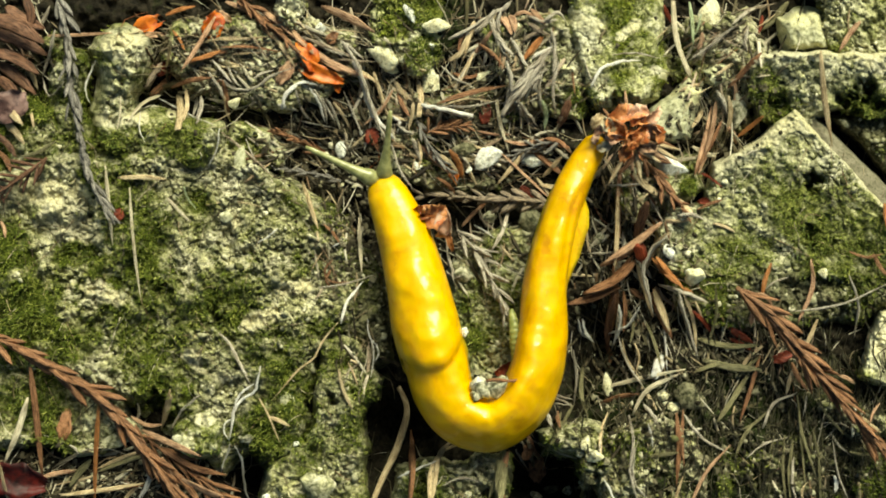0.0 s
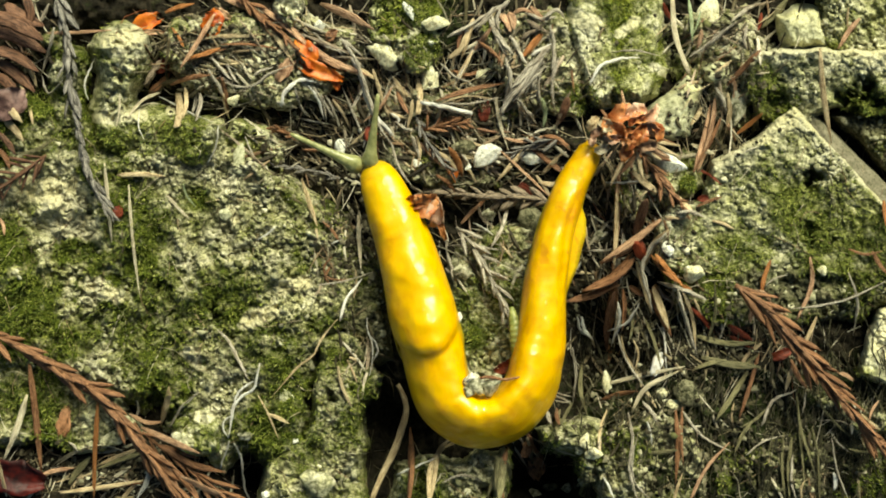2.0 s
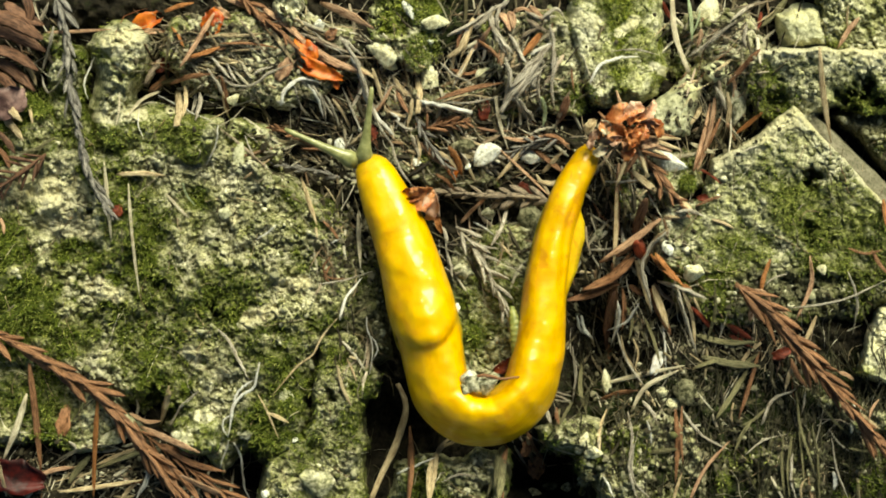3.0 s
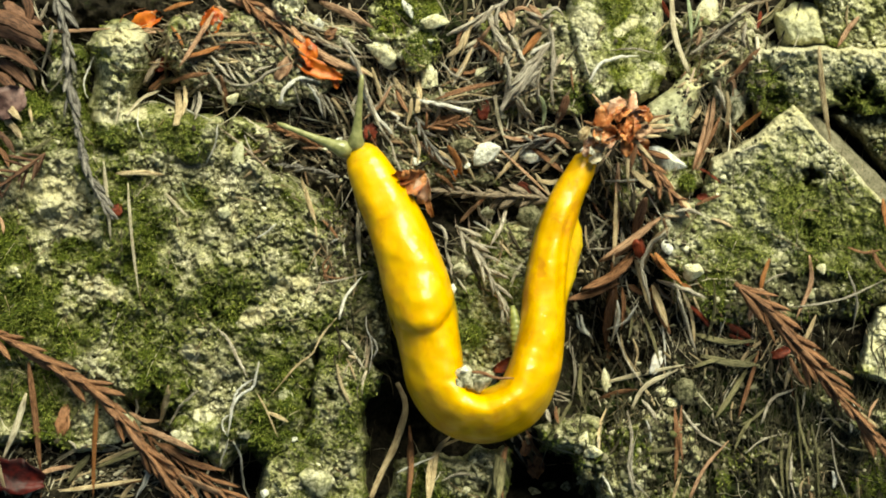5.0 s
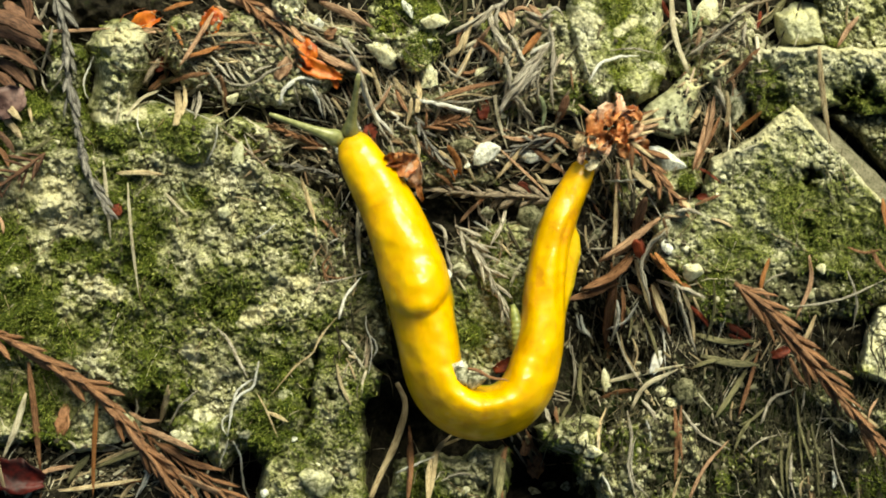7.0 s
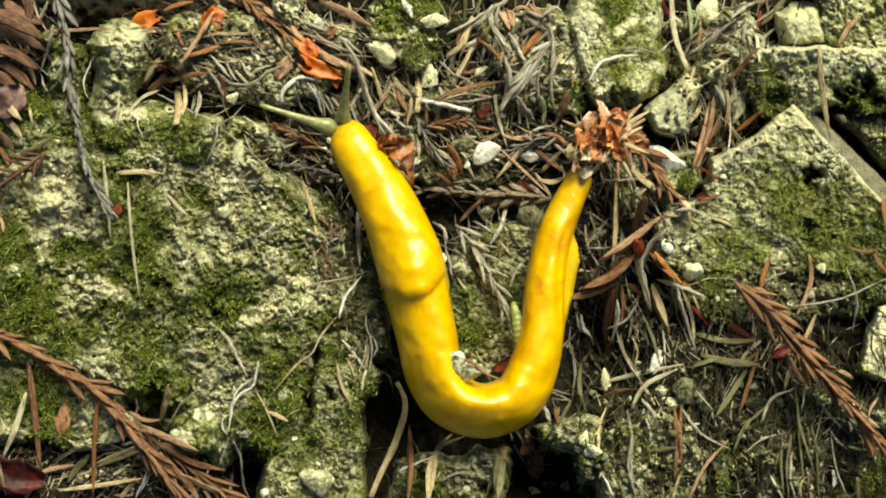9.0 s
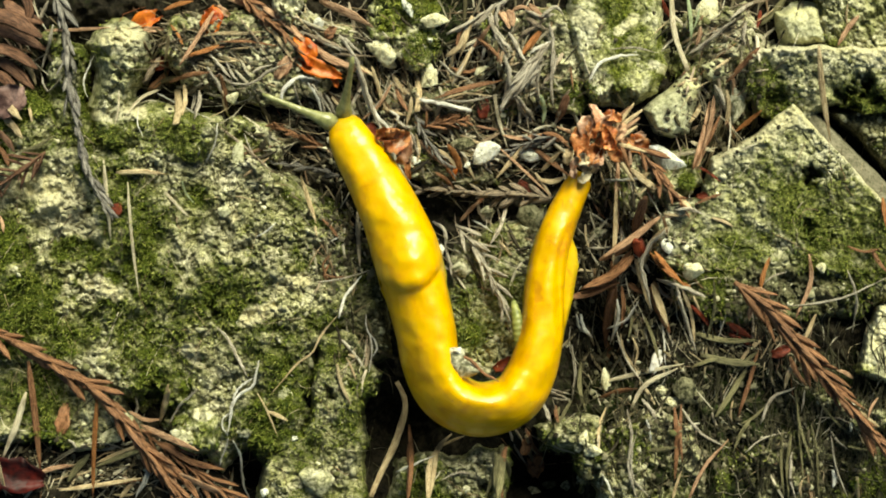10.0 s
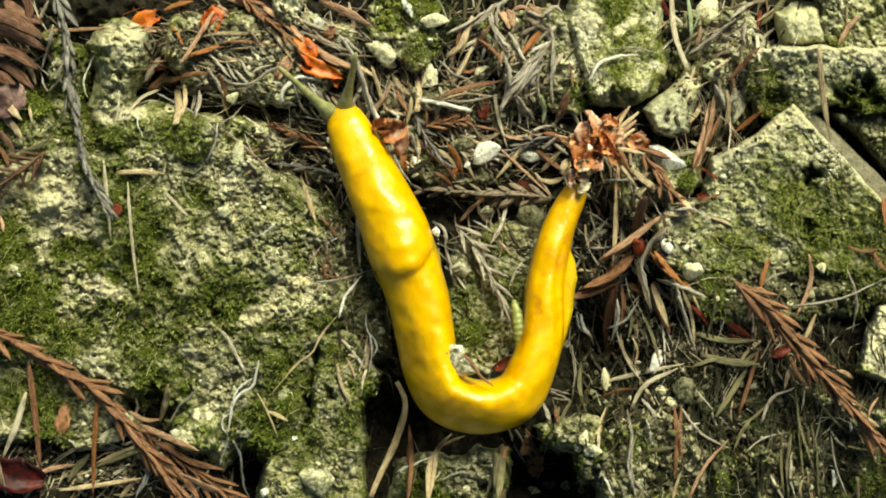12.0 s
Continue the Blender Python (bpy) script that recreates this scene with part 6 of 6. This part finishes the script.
def section(s):
    """Outline across the body at s: places (side, up), and how much of the fringe's colour each has."""
    fr = fringe_width(s)
    rows = []
    for k in range(25):
        a = math.pi * k / 24
        c, sn = math.cos(a), math.sin(a)
        # the mantle's hind rim is an arc: it ends earlier on the flanks
        q = s + 36 * c * c * smooth((s - 200) / 100) * smooth((440 - s) / 80)
        w, h = body_width(q) * 0.5, body_tall(q)
        lump = 1 + 0.075 * noise.noise((s / 52, c * 1.6, 3.3)) * smooth((s - 30) / 80) * (1 - 0.55 * smooth((s - 360) / 60) * smooth((760 - s) / 80)) + 0.016 * noise.noise((s / 24, c * 3.2, 9.1)) * smooth((s - 30) / 80)
        side = w * math.copysign(abs(c) ** 0.92, c)
        # a fold along the tail parts the back from the flank
        lump -= smooth((s - 770) / 70) * smooth((985 - s) / 40) * (0.11 * math.exp(-((c + 0.50 + 0.12 * math.sin(s / 40)) / 0.15) ** 2) + 0.02 * math.exp(-((c - 0.35) / 0.2) ** 2))
        # in the bend the back leans inwards
        lump *= 1 + 0.48 * math.exp(-((s - 570) / 190) ** 2) * c
        rows.append((side, (h * 0.24 + h * 0.76 * sn ** 0.96) * lump, 0.06 * (1 - sn) ** 2))
    w, h = body_width(s) * 0.5, body_tall(s)
    foot = [(-w * 0.98 - fr * 0.55, h * 0.20, 0.25), (-w - fr * 1.05, h * 0.09, 0.6), (-w * 0.9 - fr, 0.0, 1.0), (0, 0.6, 1.0), (w * 0.9 + fr * 0.1, 0.0, 1.0), (w + fr * 0.14, h * 0.07, 1.0), (w * 0.96, h * 0.16, 0.5)]
    return rows + foot


def section_normals(s):
    """Outward directions at the places of section(s)."""
    a, b, here = section(max(0.0, s - 2)), section(min(LENGTH, s + 2)), section(s)
    span = min(LENGTH, s + 2) - max(0.0, s - 2)
    n, out = len(here), []
    for k in range(n):
        l, r = here[k - 1], here[(k + 1) % n]
        across = Vector((r[0] - l[0], 0, r[1] - l[1]))
        along = Vector((b[k][0] - a[k][0], -span, b[k][1] - a[k][1]))
        out.append(along.cross(across).normalized() * (1 if along.cross(across).dot(Vector((here[k][0], 0, here[k][1] - body_tall(s) * 0.3))) > 0 else -1))
    return out


def build_slug():
    slug = tagged(new("banana_slug"), "wet yellow slug bent in a U on litter and limestone", "slug")
    step, pieces = 5.0, []
    s = step / 2
    while s < LENGTH:
        offs = (-1.35, -0.9, -0.5, 0.0, 0.5, 0.9, 1.35)
        verts, faces, skin, edge, ways = [], [], [], [], []
        for o in offs:
            q = min(LENGTH, max(0.0, s + o * step))
            shrink = 1.0 if abs(o) < 0.6 else 0.994 if abs(o) < 1 else 0.990
            ways += section_normals(q)
            for side, up, g in section(q):
                verts.append((side * U * shrink, -o * step * U, up * U * shrink))
                skin.append((side * U, q * U, up * U))
                snout = max(0.0, 1 - q / 34) * 0.55
                edge.append(max(g, snout))
        n = len(verts) // len(offs)
        for k in range(len(offs) - 1):
            for j in range(n):
                r = (j + 1) % n
                faces.append((k * n + j, k * n + r, (k + 1) * n + r, (k + 1) * n + j))
        faces += [tuple(reversed(range(n))), tuple(range(6 * n, 7 * n))] if s < step or s > LENGTH - step else []
        name = "head_slice" if s < 70 else "mantle_slice" if s < GROOVE else "back_slice" if s < 860 else "tail_slice"
        ob = mesh_object(name, verts, faces, MAT_SLUG, slug)
        at = ob.data.attributes.new("skin", "FLOAT_VECTOR", "POINT")
        at.data.foreach_set("vector", np.array(skin, dtype=np.float32).ravel())
        add_attribute(ob.data, "fringe", edge)
        ob.data.normals_split_custom_set_from_vertices([tuple(v) for v in ways])
        pieces.append((s, ob))
        s += step
    horns = []
    for name in ("eye_tentacle", "eye_tentacle"):
        v, f = tube([(0, (-16 + 134 * k / 10) * U, -6 * U if k == 0 else 0) for k in range(11)], [U * r for r in (15, 15.5, 11, 8.8, 7.4, 6.4, 5.6, 5.0, 4.6, 4.8, 2.8)], 0.95, 10)
        horns.append(mesh_object(name, v, f, MAT_TENTACLE, slug, "translucent greenish eye tentacle"))
    return slug, pieces, horns


SLUG, SLICES, HORNS = build_slug()


def build_foot_edge():
    """A stretch of the ribbed pale foot margin that shows inside the bend."""
    n = 40
    pts = [(6 * math.sin(k / n * 2.2) * U, (-48 + 96 * k / n) * U, (10 + 10 * math.sin(math.pi * k / n)) * U) for k in range(n + 1)]
    rad = [U * (11 * math.sin(math.pi * (0.12 + 0.82 * k / n)) ** 0.6) * (1 + 0.10 * (k % 4 == 0) - 0.06 * (k % 4 == 2)) for k in range(n + 1)]
    v, f = tube(pts, rad, 0.9, 10)
    return mesh_object("foot_margin", v, f, MAT_FOOT, SLUG, "pale green ribbed foot margin")


FOOT_EDGE = build_foot_edge()

# ---- scraps that stick to the slug and ride along ----
def build_scrap(name, label, category, scales, needles=(), seed=40):
    """Papery scales (side, up the plan, long, wide, turn, roll, height, look) and needles, stuck together."""
    root = tagged(new(name), label, category)
    for k, (x, y, ln, wd, turn, roll, z, mt) in enumerate(scales):
        ob = new("bud_scale", scale_mesh("bud_scale", ln * 0.83 * U, wd * 0.83 * U, 0.26, 0.45, MATS[mt], seed + k, crinkle=0.19))
        ob.parent = root
        ob.matrix_basis = Matrix.Translation((x * U, y * U, z * U)) @ Matrix.Rotation(radians(-turn), 4, "Z") @ Matrix.Rotation(radians(roll), 4, "Y")
    for x0, y0, x1, y1, w, mt in needles:
        v, f = tube([(x0 * U + (x1 - x0) * U * k / 5, y0 * U + (y1 - y0) * U * k / 5, (24 + 3 * math.sin(k)) * U) for k in range(6)], [w * U * 0.5 * q for q in (0.8, 1, 1, 0.9, 0.7, 0.35)], 0.6, 6)
        mesh_object("needle", v, f, MATS[mt], root, grain=[(1.1 * math.cos(i), 1.1 * math.sin(i), i / 30) for i in range(len(v))])
    return root


SCRAP = build_scrap("flank_scrap", "amber bud scales stuck to the slug's flank", "bud scale",
                    ((2, 10, 60, 50, 75, 10, 16, "amber"), (24, -8, 54, 34, 5, -15, 14, "petal"), (-14, 18, 46, 34, 100, 8, 18, "amber"), (20, -40, 50, 14, -10, 0, 8, "rust"), (10, -20, 34, 24, 40, 20, 8, "petal")))
TAIL_CLUMP = build_scrap("bud_scale_clump", "clump of orange and pink bud scales stuck to the slug's tail", "debris clump",
                         ((-8, 46, 50, 24, -14, 25, 50, "petal"), (-14, 30, 46, 30, 12, -20, 42, "petal"), (-20, 6, 62, 44, 20, -20, 34, "amber"), (4, 8, 58, 40, -20, 30, 40, "amber"), (-14, -14, 52, 40, 70, 15, 36, "amber"), (12, -8, 44, 34, 120, -25, 42, "amber"),
                          (10, 42, 46, 28, 60, 30, 36, "petal"), (26, 40, 44, 26, 100, -25, 34, "amber"), (34, 20, 50, 26, 40, 20, 30, "pink"), (22, 14, 46, 30, 150, 30, 44, "amber"), (-34, 14, 40, 28, -30, 20, 24, "tan"), (-26, -24, 36, 26, 80, 10, 40, "pale"),
                          (34, -18, 40, 26, 140, 15, 24, "amber"), (0, 22, 40, 30, 200, 35, 50, "amber"), (-4, -26, 34, 22, 30, 20, 44, "petal")),
                         ((20, 14, 84, 58, 10, "tan"), (24, 8, 78, 44, 11, "pink"), (28, 20, 70, 70, 8, "tan"), (30, 4, 74, 30, 9, "tan"), (40, 4, 58, -46, 9, "brown"), (-10, -10, -56, -14, 8, "brown"), (-20, 14, -66, 34, 7, "pink"),
                          (30, -14, 66, -70, 8, "tan"), (16, 24, 62, 64, 8, "brown"), (34, 0, 88, -16, 9, "tan")), 40)
TIP_SCRAP = build_scrap("pale_scrap", "pale dry scrap stuck on the slug's tail tip", "debris",
                        ((2, 6, 32, 20, 75, 15, 0, "pale"), (-12, 18, 26, 16, 20, -15, 6, "petal"), (8, 20, 28, 16, 120, 10, 4, "tan"), (-6, 32, 28, 18, 60, 0, 8, "petal"), (6, 40, 42, 26, 10, 15, 10, "amber"), (-10, 46, 36, 22, 40, -15, 8, "tan"), (16, 34, 40, 10, 20, 0, 12, "tan")), (), 60)


def build_grey_scrap():
    root = tagged(new("grey_scrap"), "grey crumbly scrap with a thin stick, caught in the slug's bend", "debris")
    for x, y, rx, ry, mt, sd in ((0, 0, 21, 20, MAT_ROCK_GREY, 5), (26, -2, 24, 20, MAT_ROCK_GREY, 8), (-10, -14, 12, 10, MAT_ROCK_GREY, 11), (-4, 12, 12, 9, MAT_PEBBLE_WHITE, 3)):
        bm = pebble_verts(rx * U, ry * U, 14 * U, sd, 0.4)
        me = bpy.data.meshes.new("crumb")
        bm.to_mesh(me)
        bm.free()
        me.materials.append(mt)
        me.polygons.foreach_set("use_smooth", [True] * len(me.polygons))
        add_attribute(me, "moss", np.full(len(me.vertices), -1.2))
        ob = new("crumb", me)
        ob.parent = root
        ob.location = (x * U, y * U, 0)
    v, f = tube([((8 + 12 * k) * U, (11 + 2.5 * math.sin(k * 1.3)) * U, (10 + 2 * math.sin(k * 0.9)) * U) for k in range(7)], [2.8 * U * q for q in (0.8, 1, 1.1, 0.9, 0.9, 0.7, 0.3)], 0.8, 6)
    mesh_object("stick", v, f, MATS["brown"], root, "thin brown stick", grain=[(1.1 * math.cos(i), 1.1 * math.sin(i), i / 30) for i in range(len(v))])
    return root


GREY_SCRAP = build_grey_scrap()


def build_flank_crumb():
    bm = pebble_verts(9 * U, 11 * U, 8 * U, 17, 0.3)
    me = bpy.data.meshes.new("white_crumb")
    bm.to_mesh(me)
    bm.free()
    me.materials.append(MAT_PEBBLE_WHITE)
    me.polygons.foreach_set("use_smooth", [True] * len(me.polygons))
    add_attribute(me, "moss", np.full(len(me.vertices), -1.2))
    return tagged(new("white_crumb", me), "small white crumb stuck to the slug's flank", "debris")


FLANK_CRUMB = build_flank_crumb()


# ---- what moves ----
def aimed(base, tip):
    """A pose at base whose y axis points at tip."""
    y = (tip - base).normalized()
    x = y.cross(Vector((0, 0, 1))).normalized()
    z = x.cross(y)
    m = Matrix((x, y, z)).transposed().to_4x4()
    m.translation = base
    return m


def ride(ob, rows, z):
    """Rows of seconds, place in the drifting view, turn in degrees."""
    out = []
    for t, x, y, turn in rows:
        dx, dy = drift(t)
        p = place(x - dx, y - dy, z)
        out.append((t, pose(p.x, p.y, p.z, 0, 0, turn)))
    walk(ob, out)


def motions():
    times = [float(t) for t in range(13)]
    for s, ob in SLICES:
        zref = body_tall(s) * U * 0.3
        rows = []
        for t in times:
            x, y, turn = body_at(t, s)
            p = place(x, y, zref)
            rows.append((t, pose(p.x, p.y, BASE, 0, 0, turn)))
        walk(ob, rows)
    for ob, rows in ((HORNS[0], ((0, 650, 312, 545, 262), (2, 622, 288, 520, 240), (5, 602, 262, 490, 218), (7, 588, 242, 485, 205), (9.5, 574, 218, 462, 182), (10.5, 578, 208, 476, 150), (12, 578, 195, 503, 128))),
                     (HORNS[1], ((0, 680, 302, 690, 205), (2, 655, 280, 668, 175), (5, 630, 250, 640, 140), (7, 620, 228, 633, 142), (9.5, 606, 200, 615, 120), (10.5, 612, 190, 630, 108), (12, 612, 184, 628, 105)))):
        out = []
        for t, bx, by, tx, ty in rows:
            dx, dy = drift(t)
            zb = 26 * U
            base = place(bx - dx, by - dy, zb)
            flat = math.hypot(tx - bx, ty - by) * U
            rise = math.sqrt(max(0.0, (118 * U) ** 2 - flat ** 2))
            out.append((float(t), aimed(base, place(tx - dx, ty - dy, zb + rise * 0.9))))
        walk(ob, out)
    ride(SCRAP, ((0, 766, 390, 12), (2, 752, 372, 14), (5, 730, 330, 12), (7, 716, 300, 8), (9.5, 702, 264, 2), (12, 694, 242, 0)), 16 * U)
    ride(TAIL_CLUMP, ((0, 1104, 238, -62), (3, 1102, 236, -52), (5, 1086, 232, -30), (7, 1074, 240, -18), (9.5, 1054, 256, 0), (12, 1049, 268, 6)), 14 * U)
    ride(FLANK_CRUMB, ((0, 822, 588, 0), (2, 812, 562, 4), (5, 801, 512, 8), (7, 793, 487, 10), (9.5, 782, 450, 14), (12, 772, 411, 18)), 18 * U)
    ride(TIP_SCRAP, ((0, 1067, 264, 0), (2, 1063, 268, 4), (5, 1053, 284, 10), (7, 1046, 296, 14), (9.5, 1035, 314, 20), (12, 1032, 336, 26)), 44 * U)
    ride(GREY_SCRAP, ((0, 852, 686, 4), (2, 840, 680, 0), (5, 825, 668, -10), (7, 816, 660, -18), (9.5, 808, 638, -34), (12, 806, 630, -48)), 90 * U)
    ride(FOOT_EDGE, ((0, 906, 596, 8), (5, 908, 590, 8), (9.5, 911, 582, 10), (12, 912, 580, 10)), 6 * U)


motions()
